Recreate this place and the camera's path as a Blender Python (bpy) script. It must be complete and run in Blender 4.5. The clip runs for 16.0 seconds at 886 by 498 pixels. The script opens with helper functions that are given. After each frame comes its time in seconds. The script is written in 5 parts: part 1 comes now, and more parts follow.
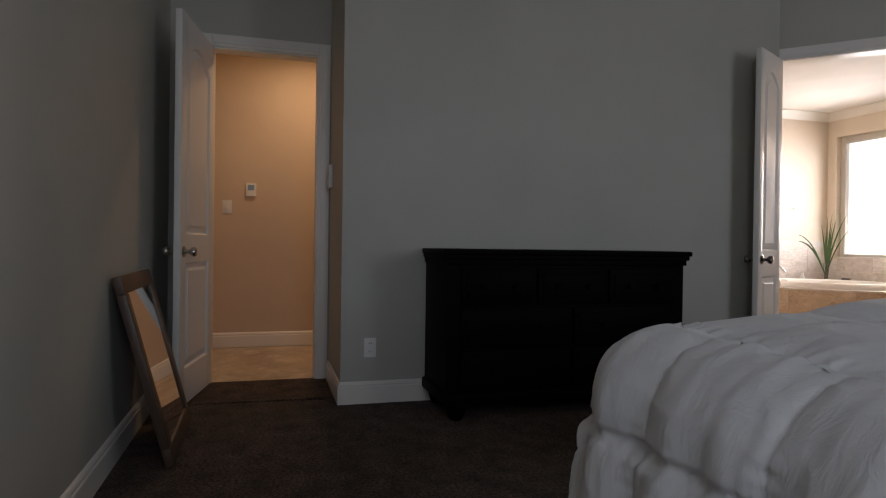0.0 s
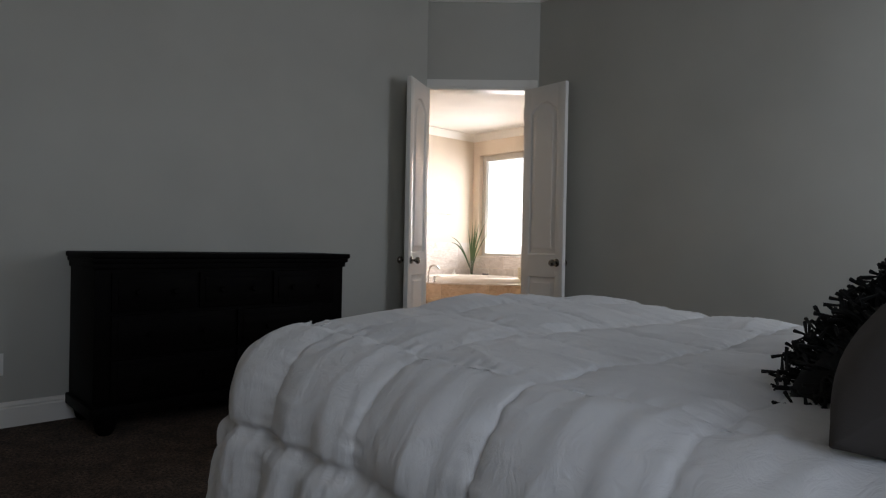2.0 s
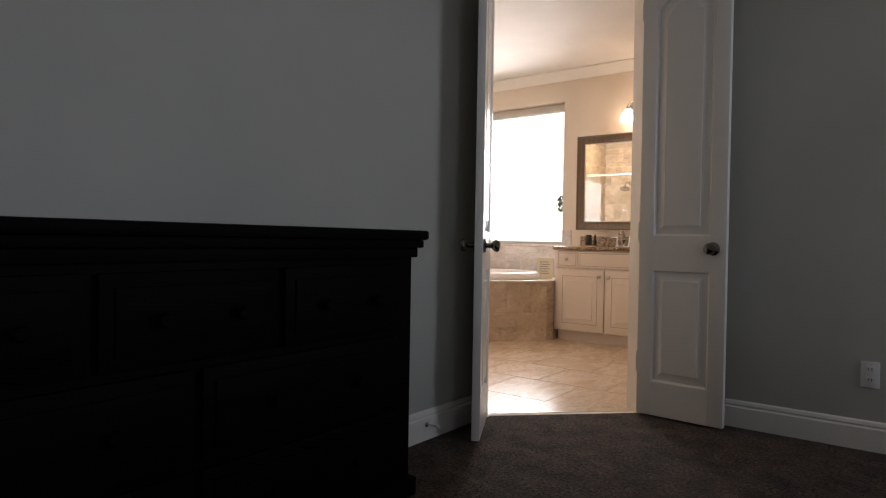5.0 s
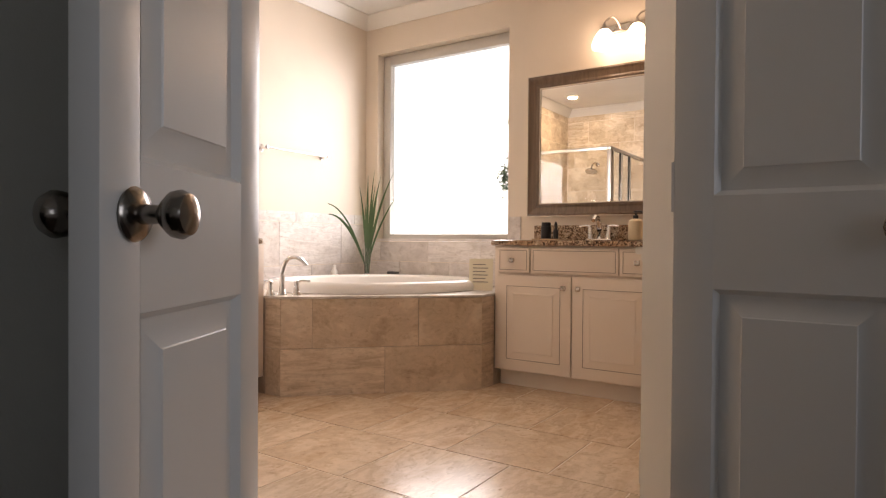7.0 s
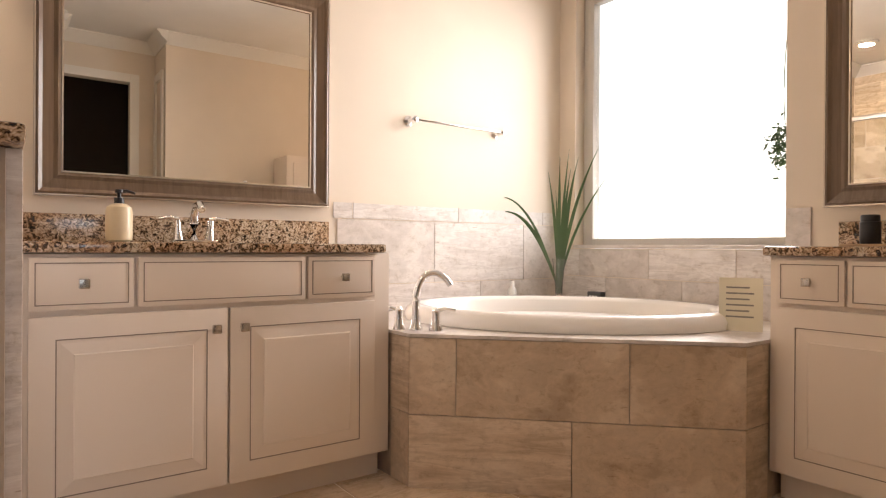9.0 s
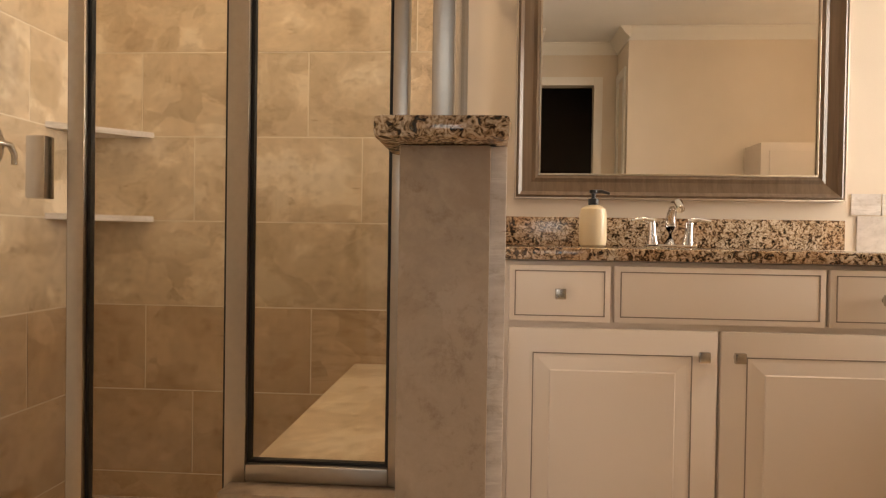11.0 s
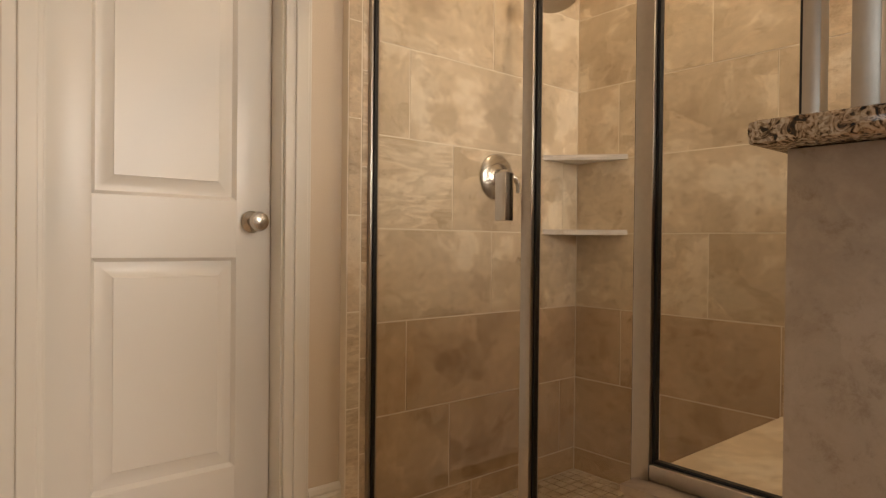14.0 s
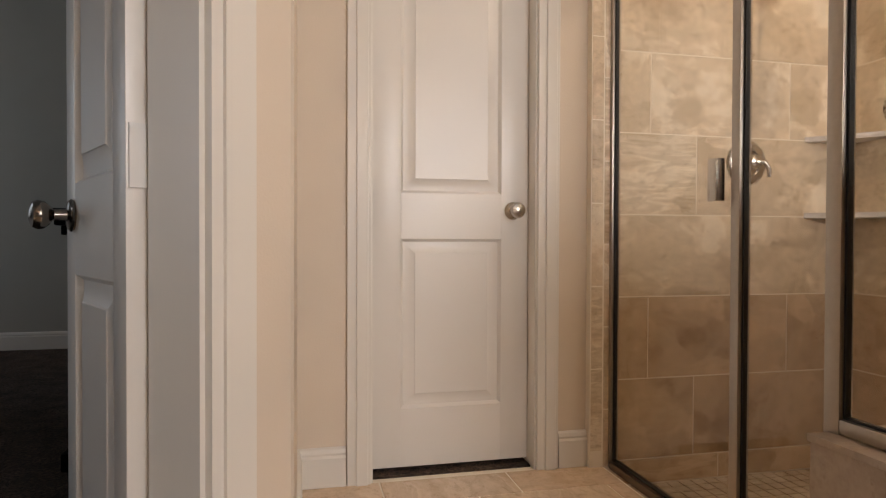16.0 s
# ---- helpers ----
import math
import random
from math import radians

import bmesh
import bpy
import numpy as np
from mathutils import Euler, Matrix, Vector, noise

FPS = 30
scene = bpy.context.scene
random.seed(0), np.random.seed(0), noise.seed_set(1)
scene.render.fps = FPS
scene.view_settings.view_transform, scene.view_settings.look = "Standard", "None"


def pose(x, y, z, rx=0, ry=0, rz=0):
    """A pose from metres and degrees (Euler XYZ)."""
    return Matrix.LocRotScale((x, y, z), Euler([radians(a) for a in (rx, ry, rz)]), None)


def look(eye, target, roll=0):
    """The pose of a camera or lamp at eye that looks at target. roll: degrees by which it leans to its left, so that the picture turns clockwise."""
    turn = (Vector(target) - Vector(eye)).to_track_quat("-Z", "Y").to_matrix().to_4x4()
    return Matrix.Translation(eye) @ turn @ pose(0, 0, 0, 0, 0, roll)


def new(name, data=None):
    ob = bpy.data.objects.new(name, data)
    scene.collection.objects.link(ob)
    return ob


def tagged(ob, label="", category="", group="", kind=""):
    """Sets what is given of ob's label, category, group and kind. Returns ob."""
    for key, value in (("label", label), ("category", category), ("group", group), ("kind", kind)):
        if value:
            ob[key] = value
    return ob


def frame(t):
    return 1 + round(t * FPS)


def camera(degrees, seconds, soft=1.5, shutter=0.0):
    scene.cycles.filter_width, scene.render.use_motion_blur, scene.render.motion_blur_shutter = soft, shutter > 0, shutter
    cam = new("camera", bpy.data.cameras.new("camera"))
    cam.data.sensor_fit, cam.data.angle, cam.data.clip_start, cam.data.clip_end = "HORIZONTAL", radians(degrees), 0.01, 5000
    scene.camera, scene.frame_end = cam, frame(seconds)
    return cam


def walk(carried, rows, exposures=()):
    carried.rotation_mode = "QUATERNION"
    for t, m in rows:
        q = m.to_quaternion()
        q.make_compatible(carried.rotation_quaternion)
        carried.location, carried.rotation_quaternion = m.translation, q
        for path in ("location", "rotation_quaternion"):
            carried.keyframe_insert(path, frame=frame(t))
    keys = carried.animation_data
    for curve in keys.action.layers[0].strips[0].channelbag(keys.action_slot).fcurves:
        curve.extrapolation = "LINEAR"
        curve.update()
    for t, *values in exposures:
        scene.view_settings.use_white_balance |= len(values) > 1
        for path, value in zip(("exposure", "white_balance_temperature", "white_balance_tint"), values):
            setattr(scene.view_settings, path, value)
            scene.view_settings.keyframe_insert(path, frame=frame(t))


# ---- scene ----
cam = camera(70.9, 16.0, 1.2)
PATH = [
    (0, (6.123, -6.674, 0.959), (4.199, -6.128, 0.944), 0.8),
    (0.5, (6.228, -6.657, 0.965), (4.381, -5.89, 0.952), 0.8),
    (1, (6.293, -6.628, 0.972), (4.545, -5.656, 0.963), 0.8),
    (1.5, (6.325, -6.607, 0.984), (4.731, -5.398, 0.977), 1.0),
    (2, (6.365, -6.607, 0.997), (4.912, -5.233, 0.989), 1.1),
    (2.5, (6.369, -6.555, 1.003), (5.076, -5.03, 1.0), 1.2),
    (3, (6.268, -6.507, 0.984), (5.037, -4.931, 0.977), 1.2),
    (3.5, (5.943, -6.332, 0.946), (4.683, -4.779, 0.928), 1.3),
    (3.7, (5.772, -6.237, 0.948), (4.478, -4.713, 0.927), 1.4),
    (4.4, (4.95, -6.16, 0.935), (3.64, -4.65, 0.91), 1.2),
    (5.1, (4.12, -5.66, 0.9), (2.92, -4.06, 0.87), 0.9),
    (5.8, (4.0, -4.949, 0.86), (2.88, -3.293, 0.83), 0.7),
    (6, (3.878, -4.77, 0.859), (2.792, -3.091, 0.831), 0.6),
    (6.5, (3.591, -4.282, 0.863), (2.519, -2.594, 0.835), 0.5),
    (7, (3.32, -3.808, 0.855), (2.202, -2.15, 0.831), 0.4),
    (7.5, (3.113, -3.368, 0.865), (1.836, -1.83, 0.834), 0.2),
    (8, (2.898, -3.006, 0.864), (1.484, -1.592, 0.833), 0.4),
    (8.2, (2.821, -2.884, 0.855), (1.363, -1.514, 0.831), 0.4),
    (10.3, (2.263, -2.65, 0.862), (0.321, -2.171, 0.842), 0.7),
    (10.5, (2.23, -2.65, 0.873), (0.251, -2.36, 0.846), 0.8),
    (11, (2.183, -2.695, 0.88), (0.187, -2.821, 0.852), 0.9),
    (11.5, (2.178, -2.746, 0.885), (0.234, -3.213, 0.864), 0.7),
    (12, (2.204, -2.77, 0.891), (0.362, -3.55, 0.873), 0.8),
    (12.5, (2.234, -2.771, 0.892), (0.528, -3.816, 0.892), 0.8),
    (13, (2.226, -2.748, 0.896), (0.666, -3.998, 0.892), 0.8),
    (13.5, (2.17, -2.661, 0.896), (0.754, -4.073, 0.879), 0.7),
    (14, (2.159, -2.46, 0.889), (0.871, -3.989, 0.871), 0.6),
    (14.5, (2.234, -2.334, 0.865), (1.038, -3.937, 0.851), 0.8),
    (15, (2.278, -2.315, 0.871), (1.122, -3.947, 0.854), 0.7),
    (15.5, (2.237, -2.22, 0.853), (1.369, -4.022, 0.833), 0.4),
    (16, (2.175, -2.036, 0.837), (1.729, -3.986, 0.809), 0.2),
]
walk(cam, [(t, look(eye, target, roll)) for t, eye, target, roll in PATH],
     exposures=[(0, 0.05, 6500, 16), (1.5, 0.1, 6400, 14), (2.5, 0.2, 6350, 13), (3.7, 0.25, 6350, 13), (6, -0.05, 6500, 18), (7, 0.0, 6600, 18), (8.2, 0.0, 6600, 17), (10.3, -0.05, 7200, 15),
                (11, -0.1, 7700, 14), (12.5, -0.25, 7500, 12), (13.5, -0.35, 7400, 12), (15, -0.35, 6900, 13), (16, -0.32, 6450, 14)])

# ---- world, lights ----
world = bpy.data.worlds.new("sky")
scene.world = world
world.use_nodes = True
wn = world.node_tree
sky = wn.nodes.new("ShaderNodeTexSky")
sky.sky_type, sky.sun_disc = "NISHITA", False
sky.sun_elevation, sky.sun_rotation = radians(50), radians(200)
wn.links.new(sky.outputs[0], wn.nodes["Background"].inputs[0])
wn.nodes["Background"].inputs[1].default_value = 0.1
scene.view_settings.exposure = 0.0

BATH_WINDOW, BED_WINDOW, BED_FILL_SOUTH, BULB, DOWNLIGHT, HALL = 33.0, 14.5, 9.0, 10.0, 10.0, 10.0


def area(name, m, sx, sy, watts, colour, spread=180):
    d = bpy.data.lights.new(name, "AREA")
    d.shape, d.size, d.size_y, d.energy, d.color = "RECTANGLE", sx, sy, watts, colour
    d.spread = radians(spread)
    ob = new(name, d)
    ob.matrix_world = m
    return ob


area("bath_window_light", look((0.74, 0.10, 1.58), (0.74, -3, 1.3)), 1.05, 1.4, BATH_WINDOW, (1.0, 0.96, 0.93), 125)
area("bedroom_window_light", look((7.05, -2.95, 1.7), (3, -2.95, 1.6)), 1.0, 1.6, BED_WINDOW, (0.82, 0.90, 1.0), 150)
# Fill through an added, unseen south window, for the comforter's near side.
area("bedroom_side_window_light", look((7.05, -6.4, 1.7), (3, -6.4, 1.6)), 1.0, 1.6, BED_FILL_SOUTH, (0.82, 0.90, 1.0), 140)


def spot(name, x, y, z, watts, colour):
    d = bpy.data.lights.new(name, "AREA")
    d.shape, d.size, d.energy, d.color = "DISK", 0.11, watts, colour
    ob = new(name, d)
    ob.matrix_world = look((x, y, z), (x + 0.001, y, 0))
    return ob


spot("shower_downlight", 0.38, -3.36, 2.608, DOWNLIGHT, (1.0, 0.77, 0.53))
spot("hall_light", 0.9, -6.3, 2.69, HALL, (1.0, 0.66, 0.36))


# ---- materials ----
def mat(name, rough=0.5, metal=0.0, **inputs):
    m = bpy.data.materials.new(name)
    m.use_nodes = True
    b = m.node_tree.nodes["Principled BSDF"]
    b.inputs["Roughness"].default_value, b.inputs["Metallic"].default_value = rough, metal
    for k, v in inputs.items():
        b.inputs[k.replace("_", " ")].default_value = v
    return m, m.node_tree, b


def coords(nt, scale=(1, 1, 1), jitter=0.0):
    tc = nt.nodes.new("ShaderNodeTexCoord")
    mp = nt.nodes.new("ShaderNodeMapping")
    mp.inputs["Scale"].default_value = scale
    nt.links.new(tc.outputs["Object"], mp.inputs["Vector"])
    if jitter:
        oi = nt.nodes.new("ShaderNodeObjectInfo")
        mu = nt.nodes.new("ShaderNodeVectorMath")
        mu.operation = "SCALE"
        mu.inputs[0].default_value = (jitter, jitter * 0.7, jitter * 1.3)
        nt.links.new(oi.outputs["Random"], mu.inputs["Scale"])
        nt.links.new(mu.outputs[0], mp.inputs["Location"])
    return mp.outputs[0]


def noise_tex(nt, vec, scale, detail=4, rough=0.55, distortion=0.0):
    n = nt.nodes.new("ShaderNodeTexNoise")
    n.inputs["Scale"].default_value, n.inputs["Detail"].default_value = scale, detail
    n.inputs["Roughness"].default_value, n.inputs["Distortion"].default_value = rough, distortion
    nt.links.new(vec, n.inputs["Vector"])
    return n.outputs["Fac"]


def ramp(nt, fac, stops):
    r = nt.nodes.new("ShaderNodeValToRGB")
    e = r.color_ramp.elements
    while len(e) < len(stops):
        e.new(0.5)
    for el, (p, c) in zip(e, stops):
        el.position, el.color = p, (*c, 1)
    nt.links.new(fac, r.inputs[0])
    return r.outputs[0]


def mix(nt, fac, a, b, mode="MIX"):
    m = nt.nodes.new("ShaderNodeMix")
    m.data_type, m.blend_type = "RGBA", mode
    for sock, v in ((m.inputs[0], fac), (m.inputs[6], a), (m.inputs[7], b)):
        if isinstance(v, (int, float)):
            sock.default_value = v
        elif isinstance(v, tuple):
            sock.default_value = (*v, 1)
        else:
            nt.links.new(v, sock)
    return m.outputs[2]


def bump(nt, bsdf, fac, strength, dist=0.002):
    b = nt.nodes.new("ShaderNodeBump")
    b.inputs["Strength"].default_value, b.inputs["Distance"].default_value = strength, dist
    nt.links.new(fac, b.inputs["Height"])
    nt.links.new(b.outputs[0], bsdf.inputs["Normal"])


def paint(name, colour, rough=0.6, grain=160, amount=0.25, var=0.06):
    m, nt, b = mat(name, rough)
    v = coords(nt)
    big = noise_tex(nt, v, 1.3, 3)
    lo = tuple(c * (1 - var) for c in colour)
    hi = tuple(min(1, c * (1 + var)) for c in colour)
    nt.links.new(ramp(nt, big, [(0.3, lo), (0.7, hi)]), b.inputs["Base Color"])
    bump(nt, b, noise_tex(nt, v, grain, 3), amount, 0.0015)
    return m


def stone(name, lo, mid, hi, stretch, rough=0.35, jitter=9.0, cut=0.65, shards=0.8):
    """Travertine: cloudy slabs with hard-edged blotches, and a share (1 - cut) of vein-cut ones."""
    m, nt, b = mat(name, rough)
    v = coords(nt, tuple(1 + (c - 1) * 0.3 for c in stretch), jitter)
    oi = nt.nodes.new("ShaderNodeObjectInfo")
    cloud = noise_tex(nt, v, 3.4, 6, 0.62, 0.25)
    patch = ramp(nt, cloud, [(0.36, lo), (0.44, mid), (0.47, tuple(c * 0.9 for c in mid)), (0.53, mid), (0.58, hi), (0.66, tuple(c * 0.94 for c in hi))])
    vv = coords(nt, tuple(1.0 + (c - 1) * 4.5 for c in stretch), jitter)
    veins = noise_tex(nt, vv, 2.6, 6, 0.6, 0.35)
    band = ramp(nt, veins, [(0.34, lo), (0.44, mid), (0.50, hi), (0.54, tuple(c * 0.92 for c in mid)), (0.64, hi)])
    pick = nt.nodes.new("ShaderNodeMath")
    pick.operation, pick.inputs[1].default_value = "GREATER_THAN", cut
    nt.links.new(oi.outputs["Random"], pick.inputs[0])
    base = mix(nt, pick.outputs[0], patch, band)
    warp = nt.nodes.new("ShaderNodeTexNoise")
    warp.inputs["Scale"].default_value, warp.inputs["Detail"].default_value = 9, 5
    nt.links.new(v, warp.inputs["Vector"])
    push = nt.nodes.new("ShaderNodeVectorMath")
    push.operation, push.inputs[1].default_value = "MULTIPLY_ADD", (0.14, 0.14, 0.14)
    nt.links.new(warp.outputs["Color"], push.inputs[0])
    nt.links.new(v, push.inputs[2])
    shard = nt.nodes.new("ShaderNodeTexVoronoi")
    shard.inputs["Scale"].default_value = 6.5
    nt.links.new(push.outputs[0], shard.inputs["Vector"])
    pick_shard = nt.nodes.new("ShaderNodeSeparateColor")
    nt.links.new(shard.outputs["Color"], pick_shard.inputs[0])
    breccia = ramp(nt, pick_shard.outputs[0], [(0.0, (0.80, 0.77, 0.72)), (0.3, (0.95, 0.94, 0.92)), (0.65, (1, 1, 1)), (1.0, (1.08, 1.08, 1.08))])
    base = mix(nt, shards, base, breccia, "MULTIPLY")
    f = noise_tex(nt, v, 22, 8, 0.75, 0.3)
    grain = ramp(nt, f, [(0.32, (0.70, 0.64, 0.57)), (0.45, (0.95, 0.94, 0.92)), (0.68, (1.06, 1.06, 1.06))])
    pits = ramp(nt, noise_tex(nt, vv, 14, 4, 0.6), [(0.27, (0.62, 0.54, 0.46)), (0.33, (1, 1, 1))])
    col = mix(nt, 0.85, mix(nt, 0.8, base, pits, "MULTIPLY"), grain, "MULTIPLY")
    tone = ramp(nt, oi.outputs["Random"], [(0, (0.93, 0.92, 0.90)), (0.5, (1, 1, 1)), (1, (0.95, 0.95, 0.94))])
    nt.links.new(mix(nt, 1.0, col, tone, "MULTIPLY"), b.inputs["Base Color"])
    bump(nt, b, f, 0.2, 0.002)
    return m


def metal(name, colour, rough):
    m, nt, b = mat(name, rough, 1.0)
    n = noise_tex(nt, coords(nt), 60, 3)
    nt.links.new(ramp(nt, n, [(0.2, tuple(c * 0.9 for c in colour)), (0.8, colour)]), b.inputs["Base Color"])
    return m


WALL_BED = paint("greige_bedroom_paint", (0.47, 0.46, 0.41), 0.55, 220, 0.3)
WALL_BATH = paint("warm_beige_paint", (0.74, 0.645, 0.53), 0.55, 220, 0.3)
WALL_HALL = paint("tan_hall_paint", (0.62, 0.50, 0.38), 0.6, 220, 0.3)
CEIL = paint("ceiling_white", (0.82, 0.80, 0.76), 0.7, 200, 0.35)
TRIM = paint("white_trim_enamel", (0.80, 0.77, 0.71), 0.32, 60, 0.05, 0.02)
DOOR = paint("white_door_enamel", (0.80, 0.77, 0.72), 0.30, 300, 0.06, 0.02)
CABINET = paint("antique_white_cabinet", (0.80, 0.70, 0.60), 0.38, 200, 0.05, 0.03)
GLAZE = paint("brown_glaze_line", (0.30, 0.24, 0.19), 0.5, 200, 0.05)
PORCELAIN = paint("white_porcelain", (0.86, 0.83, 0.79), 0.12, 20, 0.0, 0.01)
TILE = stone("travertine_tile", (0.57, 0.45, 0.32), (0.74, 0.61, 0.45), (0.86, 0.75, 0.60), (1, 1, 1.9), 0.30, 9.0, 0.8)
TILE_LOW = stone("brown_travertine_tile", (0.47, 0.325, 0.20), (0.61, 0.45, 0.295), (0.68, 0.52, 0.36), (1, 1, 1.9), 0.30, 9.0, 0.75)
TILE_TUB = stone("travertine_tub_tile", (0.50, 0.38, 0.27), (0.66, 0.52, 0.39), (0.74, 0.61, 0.48), (1, 1, 2.2), 0.35, 9.0, 0.35, 0.5)
TILE_PALE = stone("pale_stone_tile", (0.62, 0.57, 0.54), (0.72, 0.67, 0.64), (0.80, 0.76, 0.73), (1.0, 1.0, 2.2), 0.35, 9.0, 0.4, 0.3)
TILE_FLOOR = stone("floor_stone_tile", (0.66, 0.49, 0.335), (0.75, 0.58, 0.42), (0.82, 0.66, 0.50), (1.45, 1.0, 1.0), 0.22, 9.0, 0.55, 0.2)
GROUT = paint("beige_grout", (0.86, 0.78, 0.66), 0.85, 300, 0.3)
MOSAIC = stone("mosaic_stone", (0.38, 0.29, 0.20), (0.50, 0.40, 0.29), (0.58, 0.48, 0.37), (6, 6, 6), 0.5, 3.0)
HALF_WALL = stone("grey_brown_stone_slab", (0.40, 0.31, 0.24), (0.47, 0.38, 0.30), (0.52, 0.43, 0.35), (1, 1, 1.0), 0.45, 9.0, 1.1, 0.3)
CHROME = metal("polished_chrome", (0.86, 0.86, 0.87), 0.07)
NICKEL = metal("brushed_nickel", (0.58, 0.54, 0.49), 0.26)
# Darker copy of the nickel: a dark room's reflection put into the colour.
DARK_NICKEL = metal("nickel_dark_reflection", (0.26, 0.23, 0.20), 0.2)
ALU = metal("satin_aluminium", (0.46, 0.42, 0.37), 0.32)
BRONZE = metal("dark_bronze", (0.20, 0.16, 0.13), 0.3)
BLACK = paint("black_plastic", (0.012, 0.012, 0.013), 0.35, 80, 0.05)
GASKET = paint("black_rubber", (0.01, 0.01, 0.01), 0.6, 80, 0.05)
CREAM = paint("cream_soap_bottle", (0.72, 0.60, 0.40), 0.3, 50, 0.02)
WHITE = paint("white_plastic", (0.78, 0.77, 0.74), 0.35, 80, 0.02)
GREY_PILLOW = paint("taupe_fabric", (0.06, 0.052, 0.047), 0.9, 420, 0.5)
DARK_FRINGE = paint("charcoal_wool", (0.010, 0.0095, 0.009), 0.95, 300, 0.5)
LEAF = paint("green_leaf", (0.07, 0.13, 0.05), 0.4, 40, 0.15, 0.3)
CARD = paint("cream_card", (0.74, 0.68, 0.52), 0.7, 60, 0.05)
INK = paint("grey_ink", (0.25, 0.23, 0.2), 0.8, 60, 0.05)


def granite():
    m, nt, b = mat("brown_granite", 0.12)
    v = coords(nt)
    fleck = noise_tex(nt, v, 62, 5, 0.62, 1.6)
    body = ramp(nt, fleck, [(0.36, (0.015, 0.012, 0.010)), (0.43, (0.10, 0.065, 0.04)), (0.47, (0.36, 0.26, 0.17)), (0.53, (0.56, 0.46, 0.35)), (0.62, (0.70, 0.63, 0.53))])
    vo = nt.nodes.new("ShaderNodeTexVoronoi")
    vo.inputs["Scale"].default_value = 230
    nt.links.new(v, vo.inputs["Vector"])
    sep = nt.nodes.new("ShaderNodeSeparateColor")
    nt.links.new(vo.outputs["Color"], sep.inputs[0])
    cells = ramp(nt, sep.outputs[0], [(0.08, (0.35, 0.28, 0.22)), (0.25, (0.9, 0.86, 0.8)), (0.9, (1, 1, 1))])
    blot = ramp(nt, noise_tex(nt, v, 5, 4, 0.6, 0.8), [(0.38, (0.80, 0.56, 0.36)), (0.58, (1, 0.98, 0.95))])
    nt.links.new(mix(nt, 0.8, mix(nt, 0.7, body, cells, "MULTIPLY"), blot, "MULTIPLY"), b.inputs["Base Color"])
    return m


def wood(name, lo, hi, rough, axis, gloss=0.5):
    m, nt, b = mat(name, rough)
    s = [30, 30, 30]
    s[axis] = 1.6
    n = noise_tex(nt, coords(nt, tuple(s)), 1.4, 5, 0.6, 0.5)
    nt.links.new(ramp(nt, n, [(0.3, lo), (0.7, hi)]), b.inputs["Base Color"])
    bump(nt, b, n, 0.15, 0.002)
    b.inputs["Specular IOR Level"].default_value = gloss
    return m


GRANITE = granite()
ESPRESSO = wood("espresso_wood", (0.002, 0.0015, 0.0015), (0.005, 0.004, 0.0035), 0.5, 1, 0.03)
FRAME_WOOD = wood("bronze_brown_frame", (0.11, 0.072, 0.045), (0.17, 0.115, 0.075), 0.25, 2)
WALNUT = wood("dark_walnut_frame", (0.05, 0.03, 0.02), (0.11, 0.07, 0.045), 0.4, 2)
FRAME_EDGE = metal("antique_silver_bead", (0.66, 0.58, 0.48), 0.3)


def carpet():
    m, nt, b = mat("brown_pile_carpet", 0.95)
    v = coords(nt)
    f = noise_tex(nt, v, 70, 5, 0.8)
    g = noise_tex(nt, v, 8, 5, 0.65)
    col = mix(nt, 1.0, ramp(nt, f, [(0.40, (0.012, 0.008, 0.006)), (0.62, (0.15, 0.10, 0.07))]), ramp(nt, g, [(0.35, (0.5, 0.48, 0.46)), (0.65, (1.25, 1.25, 1.25))]), "MULTIPLY")
    nt.links.new(col, b.inputs["Base Color"])
    bump(nt, b, f, 0.9, 0.012)
    return m


def cloth():
    m, nt, b = mat("white_cotton_comforter", 0.85)
    v = coords(nt)
    nt.links.new(ramp(nt, noise_tex(nt, v, 5, 4), [(0.3, (0.74, 0.73, 0.72)), (0.7, (0.82, 0.81, 0.80))]), b.inputs["Base Color"])
    bump(nt, b, noise_tex(nt, coords(nt, (1, 1, 0.35)), 16, 6, 0.62, 1.4), 0.35, 0.02)
    b.inputs["Sheen Weight"].default_value = 0.2
    return m


CARPET, CLOTH = carpet(), cloth()


def glass(name, tint, rough=0.0, ior=1.45):
    m, nt, b = mat(name, rough)
    b.inputs["Transmission Weight"].default_value, b.inputs["IOR"].default_value = 1.0, ior
    b.inputs["Base Color"].default_value = (*tint, 1)
    return m


GLASS = glass("clear_glass", (0.97, 0.98, 0.97))


